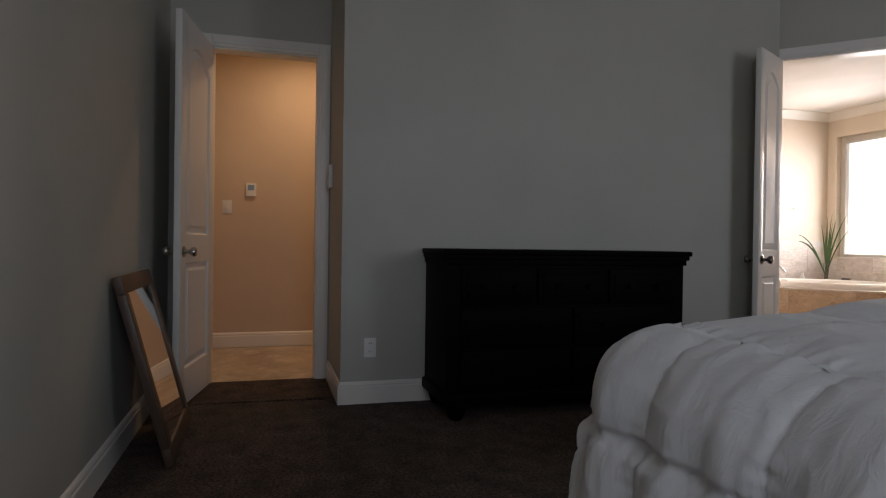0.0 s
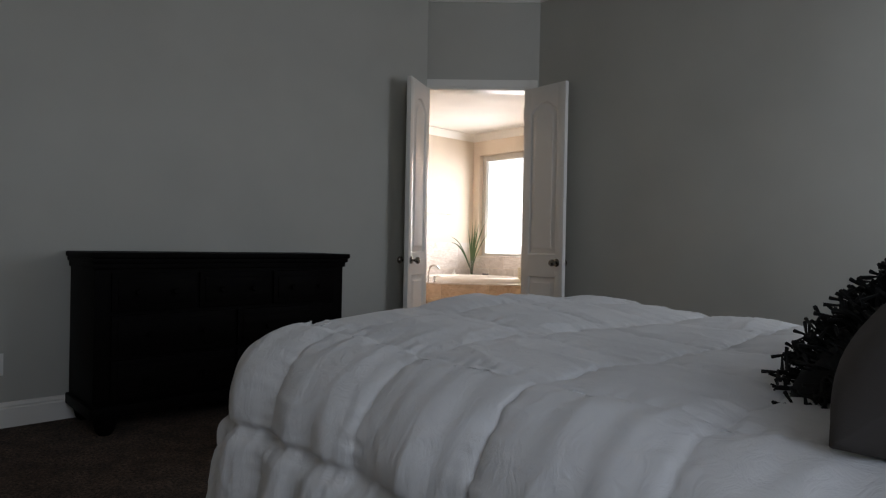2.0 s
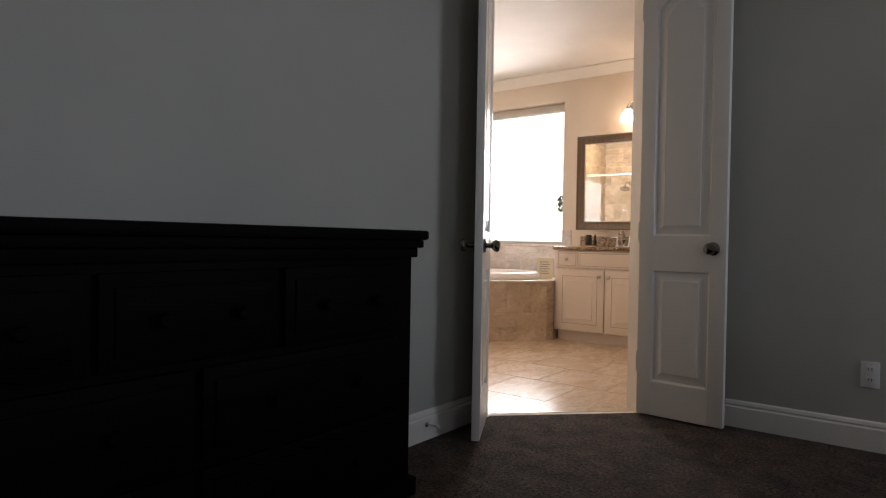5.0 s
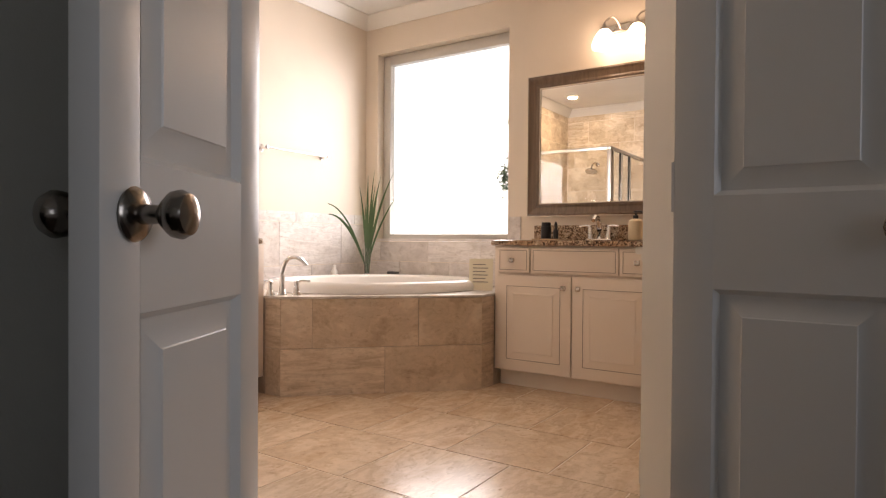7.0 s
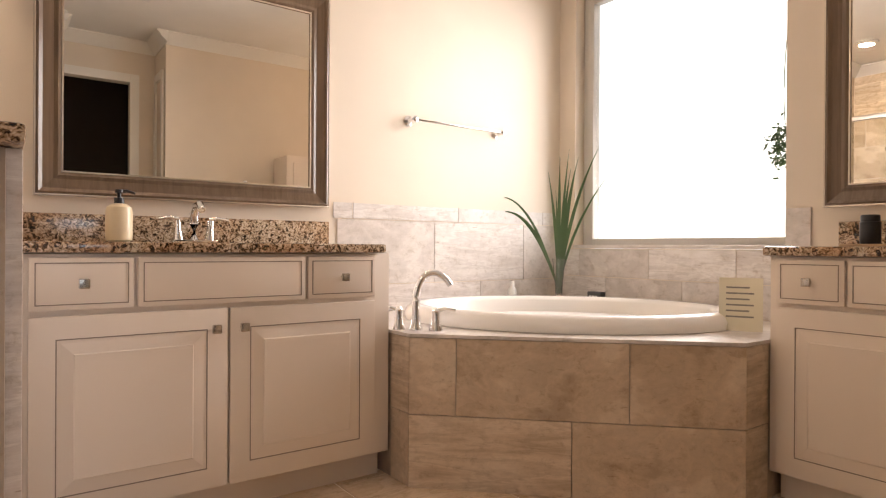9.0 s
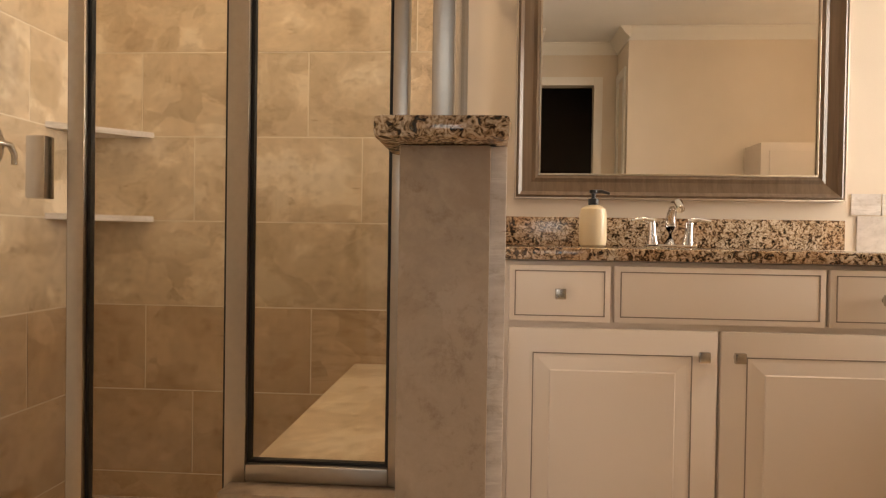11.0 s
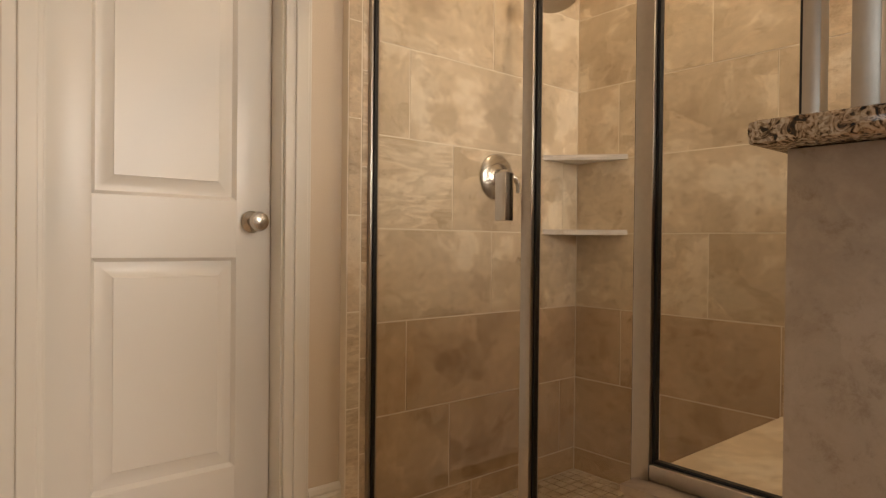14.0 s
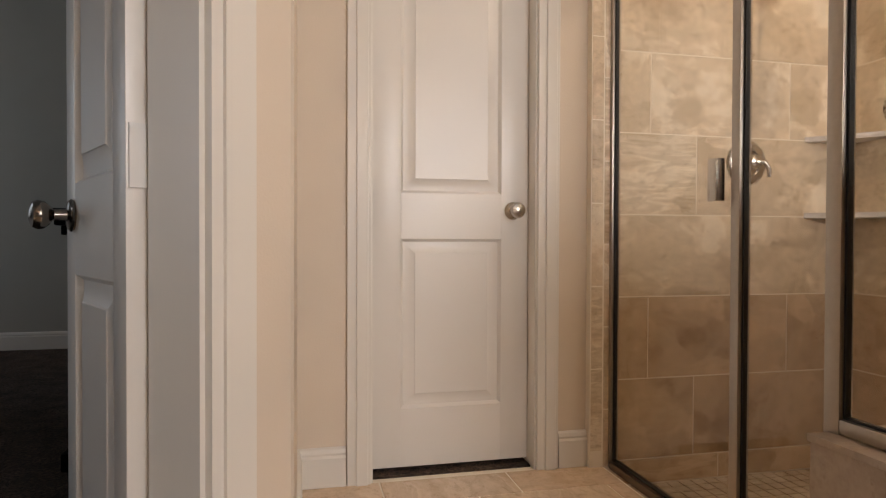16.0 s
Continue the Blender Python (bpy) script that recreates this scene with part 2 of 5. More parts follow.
def sheet_glass():
    m = bpy.data.materials.new("shower_glass")
    m.use_nodes = True
    nt = m.node_tree
    nt.nodes.remove(nt.nodes["Principled BSDF"])
    tr, gl, mx, lw = (nt.nodes.new(n) for n in ("ShaderNodeBsdfTransparent", "ShaderNodeBsdfGlossy", "ShaderNodeMixShader", "ShaderNodeLayerWeight"))
    tr.inputs[0].default_value, gl.inputs["Roughness"].default_value = (0.97, 0.975, 0.965, 1), 0.0
    lw.inputs[0].default_value = 0.5
    pw_, ad = nt.nodes.new("ShaderNodeMath"), nt.nodes.new("ShaderNodeMath")
    pw_.operation, ad.operation = "POWER", "MULTIPLY_ADD"
    pw_.inputs[1].default_value, ad.inputs[1].default_value, ad.inputs[2].default_value = 4.0, 0.55, 0.035
    nt.links.new(lw.outputs["Facing"], pw_.inputs[0])
    nt.links.new(pw_.outputs[0], ad.inputs[0])
    nt.links.new(ad.outputs[0], mx.inputs[0])
    nt.links.new(tr.outputs[0], mx.inputs[1])
    nt.links.new(gl.outputs[0], mx.inputs[2])
    nt.links.new(mx.outputs[0], nt.nodes["Material Output"].inputs[0])
    return m


SHEET = sheet_glass()
MIRROR = mat("silvered_mirror", 0.0, 1.0, Base_Color=(0.9, 0.9, 0.88, 1))[0]


def glow(name, colour, strength):
    m, nt, b = mat(name, 0.4)
    b.inputs["Base Color"].default_value = (0.9, 0.88, 0.84, 1)
    b.inputs["Emission Color"].default_value, b.inputs["Emission Strength"].default_value = (*colour, 1), strength
    return m


SHADE = glow("lit_frosted_shade", (1.0, 0.74, 0.51), BULB)
LENS = glow("lit_downlight_lens", (1.0, 0.85, 0.65), 12.0)
DAYLIGHT = glow("bright_overcast_sky", (1.0, 1.0, 1.0), 1.35)


# ---- geometry helpers ----
def box(bm, x0, x1, y0, y1, z0, z1, bev=0.0, m=None):
    x0, x1, y0, y1, z0, z1 = min(x0, x1), max(x0, x1), min(y0, y1), max(y0, y1), min(z0, z1), max(z0, z1)
    r = bmesh.ops.create_cube(bm, size=1, matrix=Matrix.LocRotScale(((x0 + x1) / 2, (y0 + y1) / 2, (z0 + z1) / 2), None, (x1 - x0, y1 - y0, z1 - z0)))
    vs = r["verts"]
    if bev:
        es = {e for v in vs for e in v.link_edges}
        o = bmesh.ops.bevel(bm, geom=list(es), offset=bev, segments=2, affect="EDGES", profile=0.6)
        vs = list({v for f in o["faces"] for v in f.verts} | {v for v in vs if v.is_valid})
    if m is not None:
        bmesh.ops.transform(bm, matrix=m, verts=vs)
    return bm


def B(*a, **k):
    return box(bmesh.new(), *a, **k)


def lathe(bm, prof, m=None, n=24, sx=1.0, sy=1.0):
    rings = []
    for r, z in prof:
        ring = [bm.verts.new((r * sx * math.cos(2 * math.pi * i / n), r * sy * math.sin(2 * math.pi * i / n), z)) for i in range(n)]
        rings.append(ring)
    for a, b in zip(rings, rings[1:]):
        for i in range(n):
            j = (i + 1) % n
            bm.faces.new((a[i], a[j], b[j], b[i]))
    for ring, flip in ((rings[0], True), (rings[-1], False)):
        bm.faces.new(ring[::-1] if flip else ring)
    vs = [v for r in rings for v in r]
    if m is not None:
        bmesh.ops.transform(bm, matrix=m, verts=vs)
    return bm


def tube(bm, pts, rad, n=10):
    pts = [Vector(p) for p in pts]
    rads = rad if isinstance(rad, (list, tuple)) else [rad] * len(pts)
    rings = []
    for i, p in enumerate(pts):
        d = (pts[min(i + 1, len(pts) - 1)] - pts[max(i - 1, 0)]).normalized()
        q = d.to_track_quat("Z", "Y").to_matrix()
        rings.append([bm.verts.new(p + q @ Vector((rads[i] * math.cos(2 * math.pi * k / n), rads[i] * math.sin(2 * math.pi * k / n), 0))) for k in range(n)])
    for a, b in zip(rings, rings[1:]):
        for k in range(n):
            j = (k + 1) % n
            try:
                bm.faces.new((a[k], a[j], b[j], b[k]))
            except ValueError:
                pass
    bm.faces.new(rings[0][::-1])
    bm.faces.new(rings[-1])
    return bm


def arc(p0, p1, p2, n=10):
    p0, p1, p2 = Vector(p0), Vector(p1), Vector(p2)
    return [(1 - t) ** 2 * p0 + 2 * t * (1 - t) * p1 + t * t * p2 for t in (i / n for i in range(n + 1))]


def prism(bm, prof, p0, p1, inward):
    """A moulding: profile of (out from the wall, z) swept from p0 to p1."""
    n = Vector((*inward, 0)).normalized()
    ends = [[bm.verts.new((p[0] + n.x * d, p[1] + n.y * d, z)) for d, z in prof] for p in (p0, p1)]
    k = len(prof)
    for i in range(k):
        j = (i + 1) % k
        bm.faces.new((ends[0][i], ends[0][j], ends[1][j], ends[1][i]))
    bm.faces.new(ends[0][::-1])
    bm.faces.new(ends[1])
    return bm


def mesh_of(name, bm, material, smooth=None):
    bmesh.ops.recalc_face_normals(bm, faces=bm.faces)
    me = bpy.data.meshes.new(name)
    bm.to_mesh(me)
    bm.free()
    me.materials.append(material)
    if smooth:
        for p in me.polygons:
            p.use_smooth = True
        me.set_sharp_from_angle(angle=radians(smooth))
    return me


def part(name, bm, material, parent, label="", smooth=40):
    ob = new(name, mesh_of(name, bm, material, smooth))
    ob.parent = parent
    if label:
        ob["label"] = label
    return ob


def thing(name, label, category, m=None, group=""):
    ob = tagged(new(name), label, category, group)
    ob.empty_display_size = 0.1
    if m is not None:
        ob.matrix_world = m
    return ob


def solid(name, bm, material, label, category, m=None, group="", smooth=40):
    ob = tagged(new(name, mesh_of(name, bm, material, smooth)), label, category, group)
    if m is not None:
        ob.matrix_world = m
    return ob


def setting(name, bm, material, label, category="structure", smooth=None):
    return tagged(new(name, mesh_of(name, bm, material, smooth)), label, category, "", "structure")


def piece(name, me, parent, loc, rot=None):
    ob = new(name, me)
    ob.parent = parent
    ob.location = loc
    if rot:
        ob.rotation_euler = rot
    return ob


# ---- setting ----
XN, XB = 2.187, 2.42          # bath and bedroom faces of the wall behind the dresser
YS, YN, XE = -7.30, -2.41, 6.95   # bedroom south, north and east walls
XH, YH = 1.66, -6.245         # hall door wall, and the return beside it
HEAD = 2.33
YC = -4.17                    # wall with the closet door
XR = 3.02                     # east wall of the bathroom
CB, CR, CH = 2.63, 3.17, 2.7   # ceilings
R2 = math.sqrt(0.5)

setting("ground", B(-30, 30, -35, 25, -0.4, -0.2), paint("bare_soil", (0.2, 0.17, 0.13), 0.9), "bare ground outside the house", "ground")

# floors
bm = bmesh.new()
vs = [bm.verts.new(p + (z,)) for z in (0.0, -0.1) for p in ((XB - 0.2, YS - 0.2), (XE + 0.2, YS - 0.2), (XE + 0.2, YN + 0.12), (3.20, YN + 0.12), (2.44, -3.05))]
bm.faces.new(vs[:5]), bm.faces.new(vs[5:][::-1])
for i in range(5):
    j = (i + 1) % 5
    bm.faces.new((vs[i], vs[j], vs[5 + j], vs[5 + i]))
box(bm, XH - 0.02, XB - 0.2, YS - 0.2, YH + 0.1, -0.1, 0.0)
setting("floor_bedroom", bm, CARPET, "brown cut-pile carpet on the bedroom floor", "carpet")
setting("floor_hall", B(-0.4, XH - 0.02, -8.2, -4.6, -0.1, -0.002), stone("hall_stone", (0.45, 0.36, 0.27), (0.58, 0.48, 0.37), (0.66, 0.57, 0.46), (1, 1, 1), 0.4), "beige stone hall floor", "floor")
bath_floor = setting("floor_bath", B(1.08, 3.6, -4.4, 0.1, -0.1, -0.0012), GROUT, "grout bed of the bathroom floor", "floor")
box_bm = B(-0.1, 1.08, -2.8, 0.1, -0.12, -0.0015)
setting("floor_bath_side", box_bm, GROUT, "grout bed beneath the vanity and tub", "floor")
setting("floor_shower", B(-0.1, 1.08, -4.4, -2.8, -0.2, -0.082), GROUT, "recessed shower floor", "floor")

# Carpet added so that the gap under the closet door comes out dark.
setting("floor_closet", B(1.345, 1.93, -5.0, -4.2, -0.05, 0.006), CARPET, "brown closet carpet, added to darken the gap under the door", "carpet")

# ceilings
setting("ceiling_bedroom", B(XH - 0.3, XE + 0.2, YS - 0.2, YN + 0.2, CR, CR + 0.1), CEIL, "white bedroom ceiling", "ceiling")
bm = bmesh.new()
cpts = [(-0.2, -5.1), (2.29, -5.1), (2.29, -3.09), (3.139, -2.241), (3.139, 0.2), (-0.2, 0.2)]
lo, hi = ([bm.verts.new((x, y, z)) for x, y in cpts] for z in (CB, CB + 0.1))
bm.faces.new(lo[::-1]), bm.faces.new(hi)
for i in range(6):
    bm.faces.new((lo[i], lo[(i + 1) % 6], hi[(i + 1) % 6], hi[i]))
setting("ceiling_bath", bm, CEIL, "white bathroom ceiling", "ceiling")
setting("ceiling_hall", B(-0.4, XH - 0.1, -8.2, -4.6, CH, CH + 0.1), CEIL, "white hall ceiling", "ceiling")

# bedroom walls
setting("wall_bed_west", B(XN + 0.11, XB, YH, -3.10, 0, CR), WALL_BED, "greige painted wall behind the dresser", "wall")
setting("wall_bed_return", B(XH - 0.11, XB - 0.003, YH, YH + 0.1, 0, CR), WALL_BED, "narrow return wall beside the hall door", "wall")
setting("wall_bed_south", B(XH - 0.1, XE + 0.12, YS - 0.12, YS, 0, CR), WALL_BED, "greige wall behind the leaning mirror", "wall")
BED_WINDOWS, BZ0, BZ1 = ((-6.95, -5.85), (-3.5, -2.4)), 0.8, 2.6
bm = bmesh.new()
edges_y = [YS] + [v for pair in BED_WINDOWS for v in pair] + [YN]
for y0, y1 in zip(edges_y[::2], edges_y[1::2]):
    box(bm, XE, XE + 0.12, y0, y1, 0, CR)
for y0, y1 in BED_WINDOWS:
    box(bm, XE, XE + 0.12, y0, y1, 0, BZ0)
    box(bm, XE, XE + 0.12, y0, y1, BZ1, CR)
setting("wall_bed_east", bm, WALL_BED, "greige wall with the bedroom window", "wall")
setting("wall_bed_north", B(3.07, XE + 0.12, YN, YN + 0.12, 0, CR), WALL_BED, "greige painted wall beside the bathroom door", "wall")


def wall45(bm, s0, s1, z0, z1, d0, d1):
    """A stretch of the slanted wall: s along it to the north-east from the opening's middle, d out to the bedroom."""
    c = Vector((2.70, -2.78))
    u, n = Vector((R2, R2)), Vector((R2, -R2))
    pts = [c + u * s + n * d for s, d in ((s0, d0), (s1, d0), (s1, d1), (s0, d1))]
    lo = [bm.verts.new((p.x, p.y, z0)) for p in pts]
    hi = [bm.verts.new((p.x, p.y, z1)) for p in pts]
    bm.faces.new(lo[::-1]), bm.faces.new(hi)
    for i in range(4):
        j = (i + 1) % 4
        bm.faces.new((lo[i], lo[j], hi[j], hi[i]))
    return bm


OW = 0.425
bm = wall45(bmesh.new(), -0.43, -OW - 0.012, 0, CR, -0.055, 0)
wall45(bm, OW + 0.012, 0.523, 0, CR, -0.055, 0)
wall45(bm, -OW - 0.012, OW + 0.012, HEAD + 0.012, CR, -0.055, 0)
setting("wall_slant_bedroom", bm, WALL_BED, "slanted greige wall round the double doors", "wall")
bm = wall45(bmesh.new(), -0.60, -OW - 0.012, 0, CB, -0.12, -0.058)
wall45(bm, OW + 0.012, 0.54, 0, CB, -0.12, -0.058)
wall45(bm, -OW - 0.012, OW + 0.012, HEAD + 0.012, CB, -0.12, -0.058)
setting("wall_slant_bath", bm, WALL_BATH, "slanted beige wall round the double doors", "wall")
# jambs and casings of the double doorway
bm = wall45(bmesh.new(), -OW - 0.011, -OW + 0.006, 0, HEAD, -0.122, 0.002)
wall45(bm, OW - 0.006, OW + 0.011, 0, HEAD, -0.122, 0.002)
wall45(bm, -OW - 0.011, OW + 0.011, HEAD, HEAD + 0.011, -0.122, 0.002)
setting("door_frame_bath", bm, TRIM, "white painted frame of the double doorway", "door frame")
bm = bmesh.new()
for d0, d1 in ((0.001, 0.018), (-0.138, -0.121)):
    for a, b_ in ((-OW - 0.085, -OW - 0.003), (OW + 0.003, OW + 0.085)):
        wall45(bm, a, b_, 0, HEAD + 0.085, d0, d1)
        wall45(bm, a + 0.02, b_ - 0.02, 0, HEAD + 0.085, d0 - 0.007, d1 + 0.007)
    wall45(bm, -OW - 0.003, OW + 0.003, HEAD + 0.004, HEAD + 0.085, d0, d1)
    wall45(bm, -OW - 0.003, OW + 0.003, HEAD + 0.024, HEAD + 0.065, d0 - 0.007, d1 + 0.007)
setting("trim_bath_door", bm, TRIM, "white moulded casing round the double doorway", "trim")

# hall door wall
HY0, HY1, HHEAD = -7.04, -6.33, 2.27
bm = B(XH - 0.11, XH, YS, HY0, 0, CR)
box(bm, XH - 0.11, XH, HY1, YH, 0, CR)
box(bm, XH - 0.11, XH, HY0, HY1, HHEAD, CR)
setting("wall_hall_door", bm, WALL_BED, "wall with the doorway to the hall", "wall")
bm = B(XH - 0.115, XH + 0.004, HY0, HY0 + 0.014, 0, HHEAD)
box(bm, XH - 0.115, XH + 0.004, HY1 - 0.014, HY1, 0, HHEAD)
box(bm, XH - 0.115, XH + 0.004, HY0 + 0.014, HY1 - 0.014, HHEAD - 0.014, HHEAD)
setting("door_frame_hall", bm, TRIM, "white painted frame of the hall doorway", "door frame")
bm = bmesh.new()
for y0, y1 in ((HY0 - 0.075, HY0 + 0.004), (HY1 - 0.004, HY1 + 0.075)):
    box(bm, XH + 0.005, XH + 0.02, y0, y1, 0, HHEAD + 0.08, 0.003)
    box(bm, XH + 0.006, XH + 0.028, y0 + 0.02, y1 - 0.02, 0, HHEAD + 0.06, 0.003)
box(bm, XH + 0.005, XH + 0.0205, HY0 + 0.005, HY1 - 0.005, HHEAD - 0.002, HHEAD + 0.08, 0.003)
box(bm, XH + 0.006, XH + 0.0285, HY0 + 0.005, HY1 - 0.005, HHEAD + 0.018, HHEAD + 0.06, 0.003)
setting("trim_hall_door", bm, TRIM, "white moulded casing round the hall doorway", "trim")
setting("wall_hall_back", B(0.07, 0.19, -8.2, -4.6, 0, CH), WALL_HALL, "tan painted hall wall", "wall")
setting("wall_hall_south", B(0.19, XH - 0.1, -8.3, -8.2, 0, CH), WALL_HALL, "tan painted end wall of the hall", "wall")
setting("wall_hall_north", B(0.19, XH - 0.1, -4.7, -4.6, 0, CH), WALL_HALL, "tan painted end wall of the hall", "wall")
bm = B(XH - 0.125, XH - 0.111, -8.2, HY0, 0, CH)
box(bm, XH - 0.125, XH - 0.111, HY1, -4.6, 0, CH)
box(bm, XH - 0.125, XH - 0.111, HY0, HY1, HHEAD, CH)
setting("wall_hall_east", bm, WALL_HALL, "tan hall side of the doorway wall", "wall")

# bathroom walls
WX0, WX1, WZ0, WZ1 = 0.12, 1.29, 0.855, 2.33
bm = B(-0.12, WX0, 0, 0.14, 0, CB)
box(bm, WX1, XR + 0.12, 0, 0.14, 0, CB)
box(bm, WX0, WX1, 0, 0.14, 0, WZ0)
box(bm, WX0, WX1, 0, 0.14, WZ1, CB)
setting("wall_bath_north", bm, WALL_BATH, "beige bathroom wall with the window", "wall")
setting("wall_bath_west", B(-0.12, 0, -2.76, 0, 0, CB), WALL_BATH, "beige bathroom wall with the towel bar", "wall")
setting("wall_shower_west", B(-0.13, -0.0015, -4.3, -2.76, -0.1, CB), GROUT, "shower wall behind the tiles", "wall")
setting("wall_shower_south", B(-0.0035, 1.14, -4.28, YC + 0.0335, -0.1, CB), GROUT, "shower wall behind the tiles", "wall")
CD0, CD1 = 1.34, 1.937
bm = B(1.14, CD0 - 0.012, YC - 0.11, YC, 0, CB)
box(bm, CD1 + 0.012, XN + 0.1, YC - 0.11, YC, 0, CB)
box(bm, CD0 - 0.012, CD1 + 0.012, YC - 0.11, YC, HEAD, CB)
setting("wall_closet", bm, WALL_BATH, "beige wall round the closed closet door", "wall")
setting("wall_closet_back", B(1.1, XN + 0.1, -5.1, -5.0, 0, CB), WALL_BATH, "wall closing the closet", "wall")
setting("wall_bath_nook", B(XN, XN + 0.10, YC, -3.215, 0, CB), WALL_BATH, "beige side wall of the nook", "wall")
setting("wall_bath_east", B(XR, XR + 0.55, -1.53, 0, 0, CB), WALL_BATH, "beige bathroom side wall", "wall")
RX, RD0, RD1, RHEAD = 3.43, -2.235, -1.73, 2.27     # recess beside the entry, its dark doorway
bm = B(RX, RX + 0.1, YN + 0.121, RD0, 0, CB)
box(bm, RX, RX + 0.1, RD1, -1.531, 0, CB)
box(bm, RX, RX + 0.1, RD0, RD1, RHEAD, CB)
setting("wall_recess", bm, WALL_BATH, "beige recess wall round a dark doorway", "wall")
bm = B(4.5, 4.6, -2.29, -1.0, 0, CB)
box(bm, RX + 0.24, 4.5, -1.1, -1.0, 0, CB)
# Near-black brown puts this room's lack of light into its wall colour.
setting("wall_dark_room", bm, paint("unlit_room_shade", (0.05, 0.035, 0.025), 0.7), "walls of the unlit room behind the recess", "wall")
setting("ceiling_dark_room", B(3.14, 4.6, -2.29, -1.0, CB + 0.001, CB + 0.1), CEIL, "ceiling over the recess and the unlit room", "ceiling")
bm = bmesh.new()
for y0, y1 in ((RD0 - 0.035, RD0 + 0.004), (RD1 - 0.004, RD1 + 0.07)):
    box(bm, RX - 0.018, RX - 0.001, y0, y1, 0, RHEAD + 0.07, 0.003)
box(bm, RX - 0.0185, RX - 0.001, RD0 + 0.004, RD1 - 0.004, RHEAD - 0.003, RHEAD + 0.07, 0.003)
for x0, x1 in ((XR + 0.06, XR + 0.12), (XR + 0.32, XR + 0.38)):
    box(bm, x0, x1, -1.548, -1.531, 0, RHEAD + 0.07, 0.003)
box(bm, XR + 0.12, XR + 0.32, -1.5485, -1.531, RHEAD, RHEAD + 0.07, 0.003)
setting("trim_recess_door", bm, TRIM, "white casing round the dark doorway and the side door", "trim")
bm = B(CD0 - 0.011, CD0 + 0.004, YC - 0.112, YC + 0.002, 0, HEAD)
box(bm, CD1 - 0.004, CD1 + 0.011, YC - 0.112, YC + 0.002, 0, HEAD)
box(bm, CD0 + 0.004, CD1 - 0.004, YC - 0.112, YC + 0.002, HEAD - 0.012, HEAD)
setting("door_frame_closet", bm, TRIM, "white painted closet door frame", "door frame")
bm = bmesh.new()
for a, b_ in ((CD0 - 0.085, CD0 - 0.002), (CD1 + 0.002, CD1 + 0.085)):
    box(bm, a, b_, YC + 0.003, YC + 0.016, 0, HEAD + 0.08, 0.003)
    box(bm, a + 0.012, b_ - 0.03, YC + 0.004, YC + 0.024, 0, HEAD + 0.06, 0.004)
box(bm, CD0 - 0.002, CD1 + 0.002, YC + 0.003, YC + 0.0165, HEAD - 0.002, HEAD + 0.08, 0.003)
box(bm, CD0 - 0.002, CD1 + 0.002, YC + 0.004, YC + 0.0245, HEAD + 0.02, HEAD + 0.06, 0.004)
setting("trim_closet_door", bm, TRIM, "white moulded casing round the closet door", "trim")

# baseboards and crown
BASE = [(0.001, 0.002), (0.017, 0.002), (0.017, 0.10), (0.012, 0.108), (0.014, 0.116), (0.010, 0.128), (0.005, 0.133), (0.001, 0.135)]
bm = bmesh.new()
for p0, p1, n in (((XB, YH), (XB, -3.13), (1, 0)), ((XH + 0.03, YH), (XB + 0.017, YH), (0, -1)), ((XH, YS), (4.7, YS), (0, 1)), ((4.7, YS), (XE, YS), (0, 1)),
                  ((3.10, YN), (XE, YN), (0, -1)), ((XE, YS), (XE, YN), (-1, 0)), ((0.19, -8.2), (0.19, -4.6), (1, 0))):
    prism(bm, BASE, p0, p1, n)
setting("baseboard_bedroom", bm, TRIM, "white moulded baseboard", "baseboard")
bm = bmesh.new()
for p0, p1, n in (((CD1 + 0.088, YC), (XN, YC), (0, 1)), ((1.135, YC), (CD0 - 0.088, YC), (0, 1)), ((XN, YC), (XN, -3.2), (-1, 0)), ((RX, RD1 + 0.075), (RX, -1.55), (-1, 0))):
    prism(bm, BASE, p0, p1, n)
setting("baseboard_bath", bm, TRIM, "white moulded baseboard with rounded cap", "baseboard")
CROWN = [(0.001, CB - 0.095), (0.012, CB - 0.095), (0.02, CB - 0.08), (0.05, CB - 0.055), (0.07, CB - 0.025), (0.085, CB - 0.012), (0.085, CB - 0.001), (0.001, CB - 0.001)]
bm = bmesh.new()
for p0, p1, n in (((0, 0), (XR, 0), (0, -1)), ((0, -4.14), (0, 0), (1, 0)), ((0, -4.145), (XN, -4.145), (0, 1)), ((XN, YC), (XN, -3.2), (-1, 0)), ((XR, -1.53), (XR, 0), (-1, 0)), ((XR - 0.085, -1.53), (RX, -1.53), (0, -1)), ((RX, -2.29), (RX, -1.53), (-1, 0)), ((3.0, -2.29), (RX, -2.29), (0, 1)), ((2.19, -3.12), (3.01, -2.30), (-R2, R2))):
    prism(bm, CROWN, p0, p1, n)
setting("trim_crown", bm, TRIM, "white crown moulding under the ceiling", "crown moulding", 30)

bm = bmesh.new()
BED_CROWN = [(d, z + CR - CB) for d, z in CROWN]
for p0, p1, n in (((XB, YH), (XB, -3.10), (1, 0)), ((XH, YH), (XB, YH), (0, -1)), ((XH, YS), (XE, YS), (0, 1)), ((XE, YS), (XE, YN), (-1, 0)), ((3.06, YN), (XE, YN), (0, -1)), ((XH, YS), (XH, YH), (1, 0)), ((2.40, -3.08), (3.07, -2.41), (R2, -R2))):
    prism(bm, BED_CROWN, p0, p1, n)
setting("trim_crown_bedroom", bm, TRIM, "white crown moulding under the bedroom ceiling", "crown moulding", 30)

